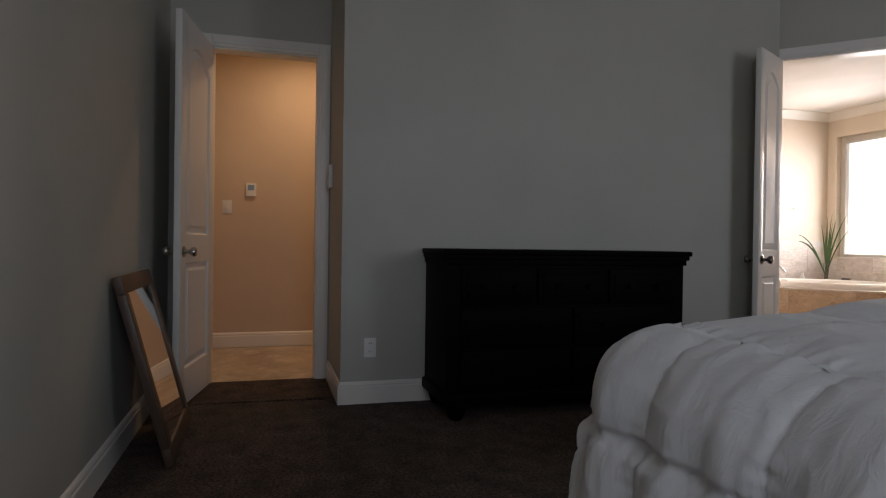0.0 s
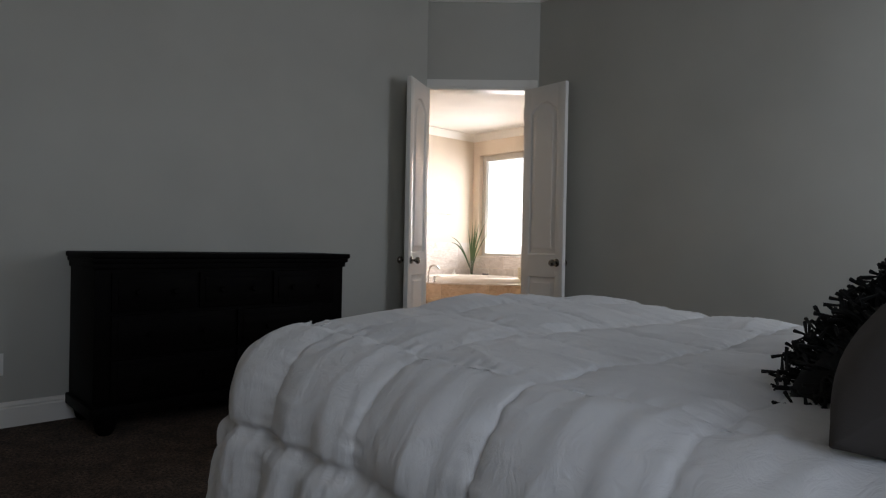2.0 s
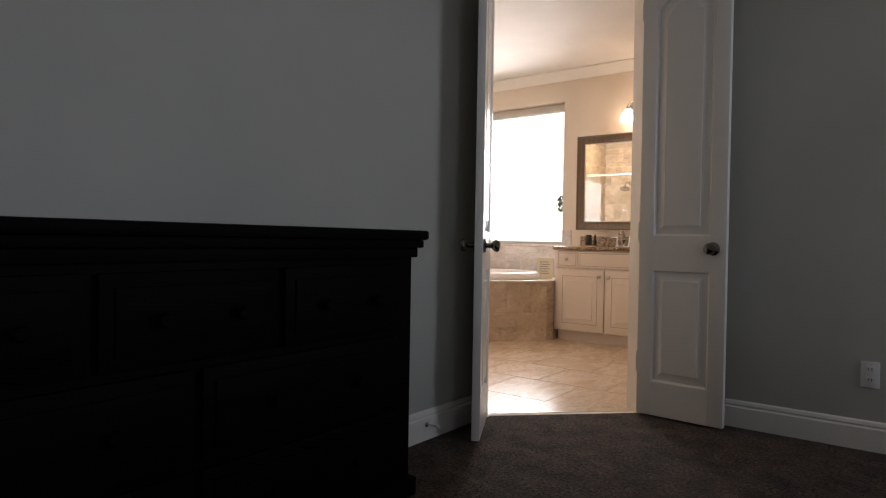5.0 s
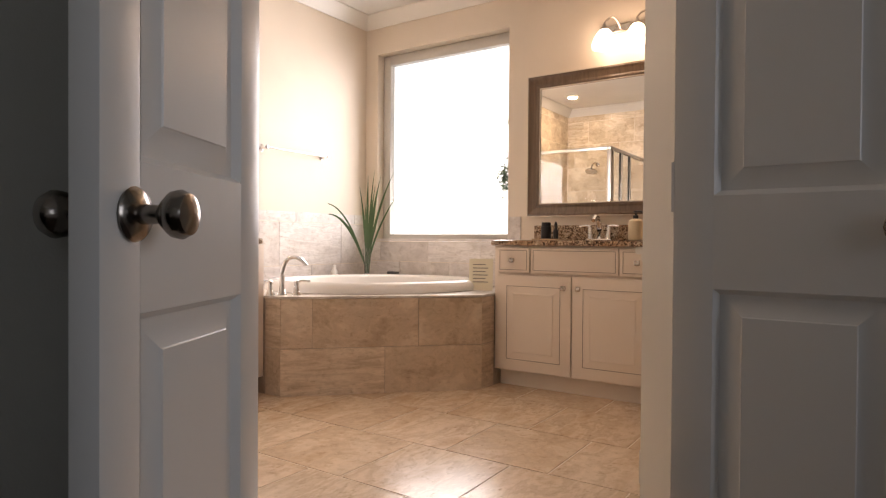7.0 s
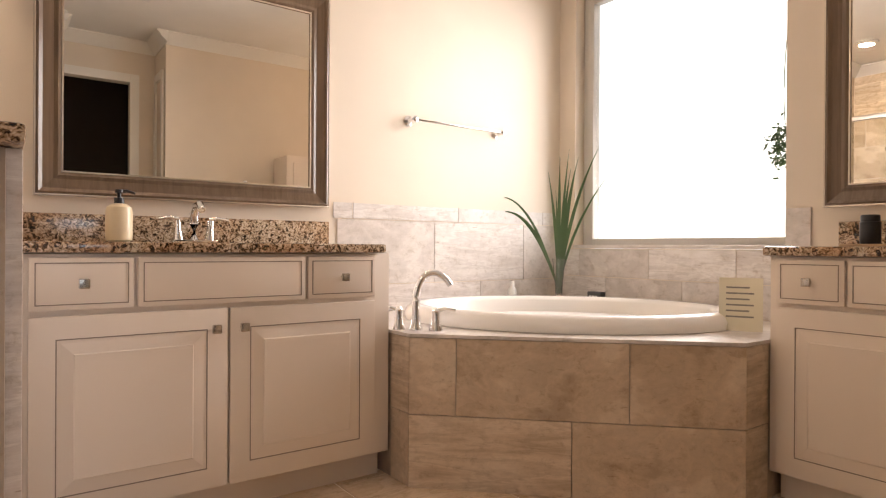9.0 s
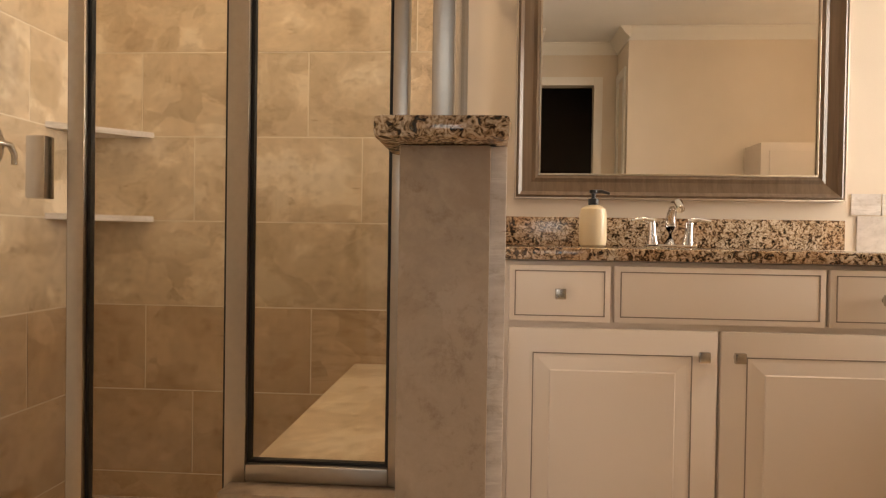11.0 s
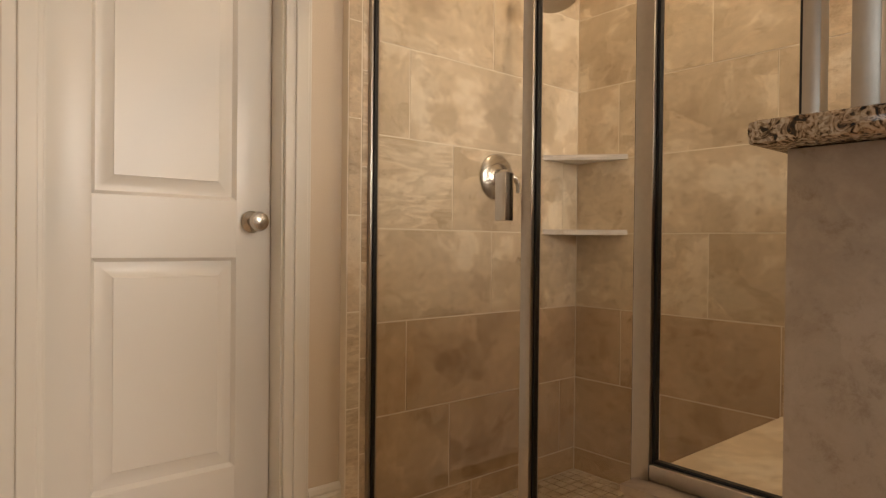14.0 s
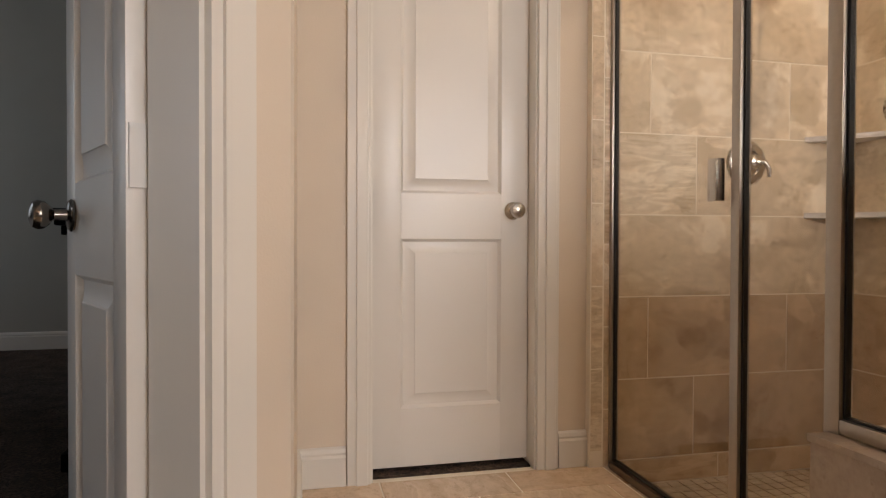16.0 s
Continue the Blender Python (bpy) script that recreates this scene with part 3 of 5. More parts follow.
# bathroom window
win = tagged(new("window_1"), "large square bathroom window with white frame and glaring glass", "window", "", "structure")
bm = bmesh.new()
for a in ((WX0 + 0.003, WX0 + 0.072, WZ0 + 0.02, WZ1 - 0.003), (WX1 - 0.03, WX1 - 0.003, WZ0 + 0.02, WZ1 - 0.003), (WX0 + 0.072, WX1 - 0.03, WZ0 + 0.02, WZ0 + 0.055), (WX0 + 0.072, WX1 - 0.03, WZ1 - 0.082, WZ1 - 0.003)):
    box(bm, a[0], a[1], 0.07, 0.125, a[2], a[3], 0.004)
part("window_frame", bm, paint("taupe_vinyl", (0.55, 0.52, 0.47), 0.4), win)
part("window_sill", B(WX0, WX1, -0.012, 0.13, WZ0 + 0.001, WZ0 + 0.02, 0.004), TILE_PALE, win)
pane = part("pane", B(WX0 + 0.072, WX1 - 0.03, 0.095, 0.101, WZ0 + 0.055, WZ1 - 0.082), SHEET, win)
pane.visible_shadow = False
setting("backdrop_bath", B(-1.4, 3.2, 1.0, 1.02, -0.19, 4.0), DAYLIGHT, "blown-out daylight outside the bathroom window", "backdrop")

# bedroom windows out of view, either side of the bed head; the south one is added
def bedroom_window(name, y0, y1):
    ob = tagged(new(name), "unseen tall bedroom window with white frame beside the bed", "window", "", "structure")
    ym = (BZ0 + BZ1) / 2
    bm = bmesh.new()
    for a in ((y0 + 0.003, y0 + 0.06, BZ0, BZ1), (y1 - 0.06, y1 - 0.003, BZ0, BZ1), (y0 + 0.06, y1 - 0.06, BZ0, BZ0 + 0.06), (y0 + 0.06, y1 - 0.06, ym - 0.02, ym + 0.02), (y0 + 0.06, y1 - 0.06, BZ1 - 0.06, BZ1)):
        box(bm, XE + 0.06, XE + 0.11, a[0], a[1], a[2], a[3], 0.004)
    part("window_frame", bm, TRIM, ob)
    for z0, z1 in ((BZ0 + 0.06, ym - 0.02), (ym + 0.02, BZ1 - 0.06)):
        pn = part("pane", B(XE + 0.084, XE + 0.09, y0 + 0.06, y1 - 0.06, z0, z1), SHEET, ob)
        pn.visible_shadow = False


for k, (y0, y1) in enumerate(BED_WINDOWS):
    bedroom_window("window_%d" % (k + 2), y0, y1)


# ---- doors ----
def knob(parent, x, y, z, side, material=NICKEL):
    m = pose(x, y, z, 90 * side, 0, 0)
    bm = lathe(bmesh.new(), [(0.031, 0), (0.033, 0.004), (0.028, 0.009), (0.012, 0.012), (0.011, 0.034), (0.018, 0.04), (0.027, 0.05), (0.029, 0.06), (0.024, 0.07), (0.010, 0.075)], m, 20)
    return part("door_knob", bm, material, parent, "round satin nickel knob with rosette")


def panel_bm(x0, x1, z0, z1, t, arch=0.0):
    """A raised panel, on both faces, with an arched head if wanted."""
    bm = bmesh.new()

    def outline(inset):
        a, b_, c, d = x0 + inset, x1 - inset, z0 + inset, z1 - inset
        pts = [(a, c), (b_, c), (b_, d - arch)]
        if arch:
            w = b_ - a
            pts += [(b_ - w * k / 8, d - arch + arch * math.sin(math.pi * k / 8)) for k in range(1, 8)]
        pts.append((a, d - arch))
        return pts

    for side in (1, -1):
        rings = []
        for inset, y in ((0.0, t / 2), (0.010, t / 2 - 0.013), (0.022, t / 2 - 0.013), (0.050, t / 2 - 0.003), (0.052, t / 2 - 0.001)):
            rings.append([bm.verts.new((x, side * y, z)) for x, z in outline(inset)])
        for r, q in zip(rings, rings[1:]):
            k = len(r)
            for i in range(k):
                j = (i + 1) % k
                bm.faces.new((r[i], r[j], q[j], q[i]))
        bm.faces.new(rings[-1])
    return bm


def panel_door(name, w, h, m, label, knob_sides, knob_z=0.9, t=0.036, arch=0.0, hinges=False):
    ob = tagged(new(name), label, "door", "", "structure")
    ob.matrix_world = m
    st = 0.075 if w < 0.5 else 0.105
    zs = (0.175, 0.755, 0.935, h - 0.13) if w < 0.5 else (0.21, 0.82, 0.985, h - 0.13)
    bm = bmesh.new()
    box(bm, 0, st, -t / 2, t / 2, 0, h, 0.0015)
    box(bm, w - st, w, -t / 2, t / 2, 0, h, 0.0015)
    for z0, z1 in ((0, zs[0]), (zs[1], zs[2])):
        box(bm, st, w - st, -t / 2, t / 2, z0, z1)
    if arch:
        n = 12
        ww = w - 2 * st
        for side in (-1, 1):
            lo = [bm.verts.new((st + ww * k / n, side * t / 2, zs[3] - arch + arch * math.sin(math.pi * k / n))) for k in range(n + 1)]
            hi = [bm.verts.new((st + ww * k / n, side * t / 2, h)) for k in range(n + 1)]
            for k in range(n):
                bm.faces.new((lo[k], lo[k + 1], hi[k + 1], hi[k]))
        box(bm, st, w - st, -t / 2 + 0.001, t / 2 - 0.001, zs[3] + 0.002, h - 0.0005)
    else:
        box(bm, st, w - st, -t / 2, t / 2, zs[3], h)
    part("slab", bm, DOOR, ob)
    part("panel", panel_bm(st, w - st, zs[0], zs[1], t), DOOR, ob, "", 25)
    part("panel", panel_bm(st, w - st, zs[2], zs[3], t, arch), DOOR, ob, "", 25)
    for sd in knob_sides:
        knob(ob, w - 0.06, -sd * t / 2, knob_z, sd, DARK_NICKEL if w < 0.5 else NICKEL)
    if hinges:
        for z in (0.22, 0.905, h - 0.25):
            hb = B(-0.006, 0.0, -t / 2, t / 2 - 0.004, z, z + 0.1)
            tube(hb, [(-0.004, hinges * (t / 2 + 0.004), z), (-0.004, hinges * (t / 2 + 0.004), z + 0.1)], 0.006, 8)
            part("hinge", hb, WHITE, ob, "painted butt hinge")
    return ob


C45 = Vector((2.70, -2.78))
hl = C45 + Vector((R2, R2)) * (-OW + 0.01) + Vector((R2, -R2)) * 0.022
hr = C45 + Vector((R2, R2)) * (OW - 0.01) + Vector((R2, -R2)) * 0.02
panel_door("door_1", 0.435, HEAD - 0.015, pose(hl.x, hl.y, 0.012, 0, 0, -61.5), "narrow white panelled bathroom door leaf standing open", (1, -1), 0.872, arch=0.08, hinges=-1)
panel_door("door_2", 0.435, HEAD - 0.015, pose(hr.x, hr.y, 0.012, 0, 0, -3), "narrow white panelled bathroom door leaf folded back", (1, -1), 0.872, arch=0.08, hinges=1)
panel_door("door_3", CD1 - CD0 - 0.012, HEAD - 0.03, pose(CD1 - 0.006, YC - 0.085, 0.022, 0, 0, 180), "closed white panelled closet door with arched panel", (1,), 0.925, arch=0.09)
panel_door("door_4", 0.70, HHEAD - 0.03, pose(XH + 0.03, HY0 + 0.0, 0.012, 0, 0, -9.5), "white panelled hall door standing open", (1, -1), 0.885, arch=0.1)


# ---- bedroom things ----
def comforter():
    """Puffy quilt draped over the bed: foot at low x, near side at low y."""
    x0, x1, y0, y1, top, r, drop = 4.52, 6.85, -5.50, -3.62, 0.69, 0.24, 0.42
    bm = bmesh.new()
    nu, nv = 330, 330
    lu, lv = (x1 - x0) + drop + 0.24, (y1 - y0) + 2 * (drop + 0.24)
    grid = []
    for i in range(nu + 1):
        row = []
        for j in range(nv + 1):
            u, v = x0 - drop - 0.24 + lu * i / nu, y0 - drop - 0.24 + lv * j / nv
            su = max(0.0, x0 - u)
            sv = max(0.0, y0 - v) - max(0.0, v - y1)
            cx, cy = max(u, x0), min(max(v, y0), y1)
            d = math.hypot(su, sv)
            dx, dy = (-su / d, -sv / d) if d else (0.0, 0.0)
            a = min(d / r, math.pi / 2)
            out, down = r * math.sin(a), r * (1 - math.cos(a)) + max(0.0, d - r * math.pi / 2)
            hang = max(0.0, d - r * math.pi / 2)
            along = (u if abs(sv) > su else v)
            fold = 0.012 * min(1, max(0.0, d - 0.12) / 0.35) * math.sin(along * 24 + 2.5 * noise.noise((along * 3, hang * 2, 1.7)))
            out += 0.10 * hang + fold - 0.035 * math.exp(-((hang - 0.02) / 0.025) ** 2)
            qu, qv = abs(math.sin(math.pi * (u + 0.1) / 0.40)), abs(math.sin(math.pi * (v - 0.06) / 0.46))
            puff = 0.030 * (qu ** 0.36) * (qv ** 0.36) - 0.018 + 0.085 * math.exp(-((u - 4.55) / 0.5) ** 2) * math.exp(-((v + 4.5) / 1.1) ** 2)
            wr = 0.012 * noise.noise((u * 3.1, v * 3.1, 0.3)) + 0.003 * noise.noise((u * 8, v * 8, 4))  + 0.03 * noise.noise((u * 1.1, v * 1.4, 8))
            wr += 0.010 * noise.noise((u * 14, v * 3, 2)) * (1 if sv else 0.35)
            seam = math.exp(-(qu / 0.4) ** 2) * noise.noise((u * 5, v * 34, 3)) + math.exp(-(qv / 0.4) ** 2) * noise.noise((u * 34, v * 5, 6))
            crease = 1 - min(1.0, abs(noise.noise((u * 4.5 + 2 * noise.noise((u * 2, v * 2, 5)), v * 4.5, 11))) / 0.12)
            wr += 0.009 * seam + 0.004 * crease
            nx, ny, nz = dx * math.sin(a), dy * math.sin(a), math.cos(a)
            p = Vector((cx + dx * out, cy + dy * out, top - down)) + Vector((nx, ny, nz)) * (puff + wr)
            p.z = max(p.z, 0.05)
            row.append(bm.verts.new(p))
        grid.append(row)
    for i in range(nu):
        for j in range(nv):
            bm.faces.new((grid[i][j], grid[i + 1][j], grid[i + 1][j + 1], grid[i][j + 1]))
    return bm


bed = thing("bed", "bed with dark wooden base under a white comforter", "bed", pose(5.6, -4.57, 0))
part("mattress", B(-1.02, 1.24, -0.86, 0.86, 0.33, 0.58, 0.06), CLOTH, bed)
part("bed_base", B(-1.0, 1.24, -0.84, 0.84, 0.10, 0.33, 0.01), ESPRESSO, bed)
for x in (-0.95, 1.15):
    for y in (-0.78, 0.78):
        part("leg", B(x - 0.04, x + 0.04, y - 0.04, y + 0.04, 0, 0.10, 0.006), ESPRESSO, bed)
q = solid("comforter", comforter(), CLOTH, "puffy white quilted comforter draped over the bed", "comforter", smooth=80)
sol = q.modifiers.new("thickness", "SOLIDIFY")
sol.thickness, sol.offset = 0.015, -1


def cushion(w, h, t, n=36, pinch=0.12):
    bm = bmesh.new()
    top, bot = [], []
    for i in range(n + 1):
        ra, rb = [], []
        for j in range(n + 1):
            a, b_ = 2 * i / n - 1, 2 * j / n - 1
            e = max(0.0, (1 - a ** 4) * (1 - b_ ** 4)) ** 0.55
            k = 1 - pinch * (a * a * b_ * b_) * 0 - pinch * (1 - abs(a) ** 2) * abs(b_) ** 6 * 0.5
            l = 1 - pinch * (1 - abs(b_) ** 2) * abs(a) ** 6 * 0.5
            wr = 0.012 * noise.noise((a * 3, b_ * 3, w)) * e
            x, z = a * w / 2 * l, b_ * h / 2 * k
            ra.append(bm.verts.new((x, t / 2 * e + wr + 0.002, z)))
            rb.append(bm.verts.new((x, -t / 2 * e + wr - 0.002, z)))
        top.append(ra), bot.append(rb)
    for i in range(n):
        for j in range(n):
            bm.faces.new((top[i][j], top[i + 1][j], top[i + 1][j + 1], top[i][j + 1]))
            bm.faces.new((bot[i][j], bot[i][j + 1], bot[i + 1][j + 1], bot[i + 1][j]))
    for k in range(n):
        for a, b_ in (((0, k), (0, k + 1)), ((n, k + 1), (n, k)), ((k + 1, 0), (k, 0)), ((k, n), (k + 1, n))):
            bm.faces.new((top[a[0]][a[1]], top[b_[0]][b_[1]], bot[b_[0]][b_[1]], bot[a[0]][a[1]]))
    return bm


solid("pillow", cushion(0.72, 0.52, 0.26), GREY_PILLOW, "plump taupe fabric pillow leaning at the bed head", "pillow", pose(6.285, -5.20, 0.89, 47, 0, 90), smooth=80)
fp = thing("fringed_pillow", "charcoal throw pillow covered in shaggy wool loops", "pillow", pose(6.06, -4.90, 0.80, 44, 0, 90))
part("cushion", cushion(0.50, 0.44, 0.16), DARK_FRINGE, fp, "", 80)
bm = bmesh.new()
rng = random.Random(4)
for _ in range(1700):
    a, b_ = rng.uniform(-1, 1), rng.uniform(-1, 1)
    if rng.random() < 0.35:
        if rng.random() < 0.5:
            a = math.copysign(1, a)
        else:
            b_ = math.copysign(1, b_)
    e = max(0.0, (1 - a ** 4) * (1 - b_ ** 4)) ** 0.55
    s_ = rng.choice((1, -1))
    p = Vector((a * 0.24, s_ * 0.08 * e, b_ * 0.21))
    d = Vector((a * 0.9, s_ * (0.3 + e), b_ * 0.9 + 0.1)).normalized()
    c = p + d * rng.uniform(0.03, 0.055)
    e2 = c + Vector((rng.uniform(-1, 1), rng.uniform(-1, 1), rng.uniform(-1, 0.6))) * 0.03
    tube(bm, [p, c, e2], [0.0022, 0.0028, 0.0048], 5)
tagged(part("fringe", bm, DARK_FRINGE, fp, "shaggy dark wool loops"), kind="stuff")


def dresser():
    ob = thing("dresser", "long espresso-stained dresser with drawers and moulded top", "dresser", pose(XB + 0.012, -4.99, 0))
    d, w, h = 0.47, 0.725, 0.935
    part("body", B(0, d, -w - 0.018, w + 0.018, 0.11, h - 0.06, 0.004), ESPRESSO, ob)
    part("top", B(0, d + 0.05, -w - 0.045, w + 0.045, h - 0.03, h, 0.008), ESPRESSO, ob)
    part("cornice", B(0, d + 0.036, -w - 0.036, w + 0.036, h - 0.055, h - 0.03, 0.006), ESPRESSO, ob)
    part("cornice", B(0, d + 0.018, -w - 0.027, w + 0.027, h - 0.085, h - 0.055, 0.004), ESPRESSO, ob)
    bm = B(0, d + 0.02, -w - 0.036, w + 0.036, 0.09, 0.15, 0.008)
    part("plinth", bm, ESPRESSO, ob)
    for x in (0.05, d - 0.03):
        for y in (-w + 0.05, w - 0.05):
            part("foot", lathe(bmesh.new(), [(0.03, 0), (0.045, 0.02), (0.055, 0.06), (0.05, 0.10)], pose(x, y, 0), 16), ESPRESSO, ob)
    for k, (z0, z1) in enumerate(((0.17, 0.38), (0.40, 0.61), (0.63, 0.83))):
        n = 3 if k == 2 else 2
        for i in range(n):
            y0, y1 = -w + 0.05 + (2 * w - 0.1) * i / n + 0.01, -w + 0.05 + (2 * w - 0.1) * (i + 1) / n - 0.01
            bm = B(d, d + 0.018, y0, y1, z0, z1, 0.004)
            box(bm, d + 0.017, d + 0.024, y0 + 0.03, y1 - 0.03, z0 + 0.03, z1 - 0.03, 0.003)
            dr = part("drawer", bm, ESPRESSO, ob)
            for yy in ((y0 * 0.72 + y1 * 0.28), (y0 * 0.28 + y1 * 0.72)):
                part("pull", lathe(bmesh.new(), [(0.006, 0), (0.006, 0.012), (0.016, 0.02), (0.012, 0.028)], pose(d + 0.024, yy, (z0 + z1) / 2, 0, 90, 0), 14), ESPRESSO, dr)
    return ob


dresser()

# leaning mirror
lm = thing("leaning_mirror", "rectangular mirror in dark walnut frame leaning on the wall", "mirror", pose(2.93, -7.06, 0.004, 15, 0, 1.0))
w, h, f = 0.37, 0.83, 0.078
for x0, x1, z0, z1 in ((-w, w, 0, f), (-w, w, h - f, h), (-w, -w + f, f, h - f), (w - f, w, f, h - f)):
    bm = B(x0, x1, -0.018, 0.018, z0, z1, 0.006)
    part("frame_rail", bm, WALNUT, lm)
part("mirror_glass", B(-w + f, w - f, 0.006, 0.010, f, h - f), MIRROR, lm)
part("backing", B(-w + 0.03, w - 0.03, -0.016, 0.004, 0.03, h - 0.03), BLACK, lm)


def outlet(m, label, slots=True):
    ob = thing("wall_outlet", label, "outlet", m)
    part("plate", B(-0.036, 0.036, -0.006, 0, -0.058, 0.058, 0.003), WHITE, ob)
    for z in (-0.024, 0.024):
        so = part("socket", B(-0.016, 0.016, -0.009, -0.006, z - 0.014, z + 0.014, 0.003), WHITE, ob)
        for x in (-0.006, 0.006):
            part("slot", B(x - 0.0015, x + 0.0015, -0.0096, -0.009, z - 0.003, z + 0.007), BLACK, so)
    return ob


outlet(pose(XB, -6.07, 0.335, 0, 0, 90), "white duplex outlet on the greige wall beside the dresser")
outlet(pose(XB, -3.87, 0.345, 0, 0, 90), "white duplex outlet between dresser and bathroom door")
outlet(pose(4.02, YN, 0.34, 0, 0, 0), "white duplex outlet above the baseboard beside the bathroom door")
ds = thing("door_stop", "small white rubber-tipped door stop on the baseboard", "door stop", pose(XB + 0.017, -3.58, 0.075, 0, 90, 0))
part("stem", lathe(bmesh.new(), [(0.012, 0), (0.012, 0.004), (0.005, 0.007), (0.005, 0.06)], None, 12), NICKEL, ds)
part("tip", lathe(bmesh.new(), [(0.008, 0.06), (0.009, 0.064), (0.008, 0.075), (0.004, 0.077)], None, 12), WHITE, ds)
sw = thing("light_switch", "white rocker switch on the tan hall wall", "switch", pose(0.19, -7.02, 1.27, 0, 0, 90))
part("plate", B(-0.04, 0.04, -0.006, 0, -0.06, 0.06, 0.003), WHITE, sw)
part("rocker", B(-0.016, 0.016, -0.011, -0.006, -0.032, 0.032, 0.003), WHITE, sw)
th = thing("thermostat", "small white thermostat with grey screen on the hall wall", "thermostat", pose(0.19, -6.815, 1.43, 0, 0, 90))
part("case", B(-0.045, 0.045, -0.024, 0, -0.06, 0.06, 0.006), WHITE, th)
part("screen", B(-0.028, 0.028, -0.026, -0.0245, -0.005, 0.042), paint("lcd_grey_blue", (0.16, 0.22, 0.30), 0.2), th)
kp = thing("alarm_keypad", "white alarm keypad on the narrow return wall", "keypad", pose(1.83, YH, 1.41, 0, 0, 0))
part("case", B(-0.055, 0.055, -0.028, 0, -0.08, 0.08, 0.006), WHITE, kp)
part("cover", B(-0.048, 0.048, -0.032, -0.0285, -0.07, 0.01, 0.003), WHITE, kp)

# ---- tub ----
DECK = 0.548
PTS = [(0.0, 0.0), (0.0, -1.50), (0.70, -1.50), (1.50, -0.70), (1.50, 0.0)]
TC = Vector((0.69, -0.69))
tub = thing("corner_bathtub", "white oval drop-in bathtub in a tiled corner deck", "bathtub", pose(0, 0, 0))
m45 = Matrix.Translation((TC.x, TC.y, 0)) @ pose(0, 0, 0, 0, 0, 45)
prof = [(0.93, DECK - 0.01), (1.0, DECK + 0.002), (1.005, DECK + 0.03), (0.985, DECK + 0.052), (0.95, DECK + 0.066), (0.90, DECK + 0.064), (0.86, DECK + 0.045), (0.82, 0.42), (0.76, 0.22), (0.62, 0.13), (0.2, 0.12)]
part("tub_basin", lathe(bmesh.new(), prof, m45, 72, 0.70, 0.49), PORCELAIN, tub, "glossy white oval basin", 60)


def ring_hit(ang):
    d = Vector((math.cos(ang), math.sin(ang)))
    best = 9.0
    for (ax, ay), (bx, by) in zip(PTS, PTS[1:] + PTS[:1]):
        ex, ey = bx - ax, by - ay
        den = d.x * ey - d.y * ex
        if abs(den) > 1e-9:
            t = ((ax - TC.x) * ey - (ay - TC.y) * ex) / den
            u = ((ax - TC.x) * d.y - (ay - TC.y) * d.x) / den
            if t > 0 and -1e-6 <= u <= 1 + 1e-6:
                best = min(best, t)
    return TC + d * best


bm = bmesh.new()
angs = sorted([2 * math.pi * k / 96 for k in range(96)] + [math.atan2(y - TC.y, x - TC.x) % (2 * math.pi) for x, y in PTS])
inner, outer, low = [], [], []
for a in angs:
    b_ = a - math.pi / 4
    r = 1 / math.hypot(math.cos(b_) / 0.66, math.sin(b_) / 0.46)
    inner.append(bm.verts.new((TC.x + r * math.cos(a), TC.y + r * math.sin(a), DECK)))
    o = ring_hit(a)
    o = TC + (o - TC) * 0.9985
    outer.append(bm.verts.new((o.x, o.y, DECK)))
    low.append(bm.verts.new((o.x, o.y, DECK - 0.012)))
for k in range(len(angs)):
    j = (k + 1) % len(angs)
    bm.faces.new((inner[k], outer[k], outer[j], inner[j]))
    bm.faces.new((outer[k], low[k], low[j], outer[j]))
part("deck", bm, TILE_PALE, tub, "pale stone deck slab", None)

# faucets
def gooseneck(parent, m, scale=1.0):
    def P(*a):
        return tuple(c * scale for c in a)
    bm = lathe(bmesh.new(), [(0.030 * scale, 0), (0.030 * scale, 0.006 * scale), (0.022 * scale, 0.02 * scale), (0.018 * scale, 0.06 * scale)], m, 18)
    pts = [Vector(P(0, 0, 0.05)), Vector(P(0, 0, 0.12))] + arc(P(0, 0, 0.14), P(0, -0.02, 0.25), P(0, -0.09, 0.235), 8) + arc(P(0, -0.10, 0.23), P(0, -0.13, 0.215), P(0, -0.145, 0.185), 4)
    pts = [m @ p for p in pts]
    n = len(pts)
    tube(bm, pts, [(0.017 - 0.005 * k / n) * scale for k in range(n)], 14)
    return part("spout", bm, CHROME, parent, "curved chrome spout")


def lever(parent, m, scale=1.0, side=1):
    bm = lathe(bmesh.new(), [(0.026 * scale, 0), (0.026 * scale, 0.006 * scale), (0.018 * scale, 0.02 * scale), (0.014 * scale, 0.06 * scale), (0.016 * scale, 0.075 * scale), (0.008 * scale, 0.085 * scale)], m, 16)
    tube(bm, [m @ Vector((0, 0, 0.072 * scale)), m @ Vector((side * 0.03 * scale, -0.005 * scale, 0.082 * scale)), m @ Vector((side * 0.075 * scale, -0.008 * scale, 0.078 * scale))], [0.009 * scale, 0.008 * scale, 0.006 * scale], 10)
    return part("lever_handle", bm, CHROME, parent, "chrome lever handle")


fa = thing("tub_faucet", "chrome gooseneck tub filler with two lever handles", "faucet", pose(0.66, -1.38, DECK, 0, 0, 45))
gooseneck(fa, pose(-0.055, 0, 0, 0, 0, 90), 0.9)
lever(fa, pose(-0.12, 0, 0), 1.0, -1)
lever(fa, pose(0.025, -0.02, 0), 1.0, 1)


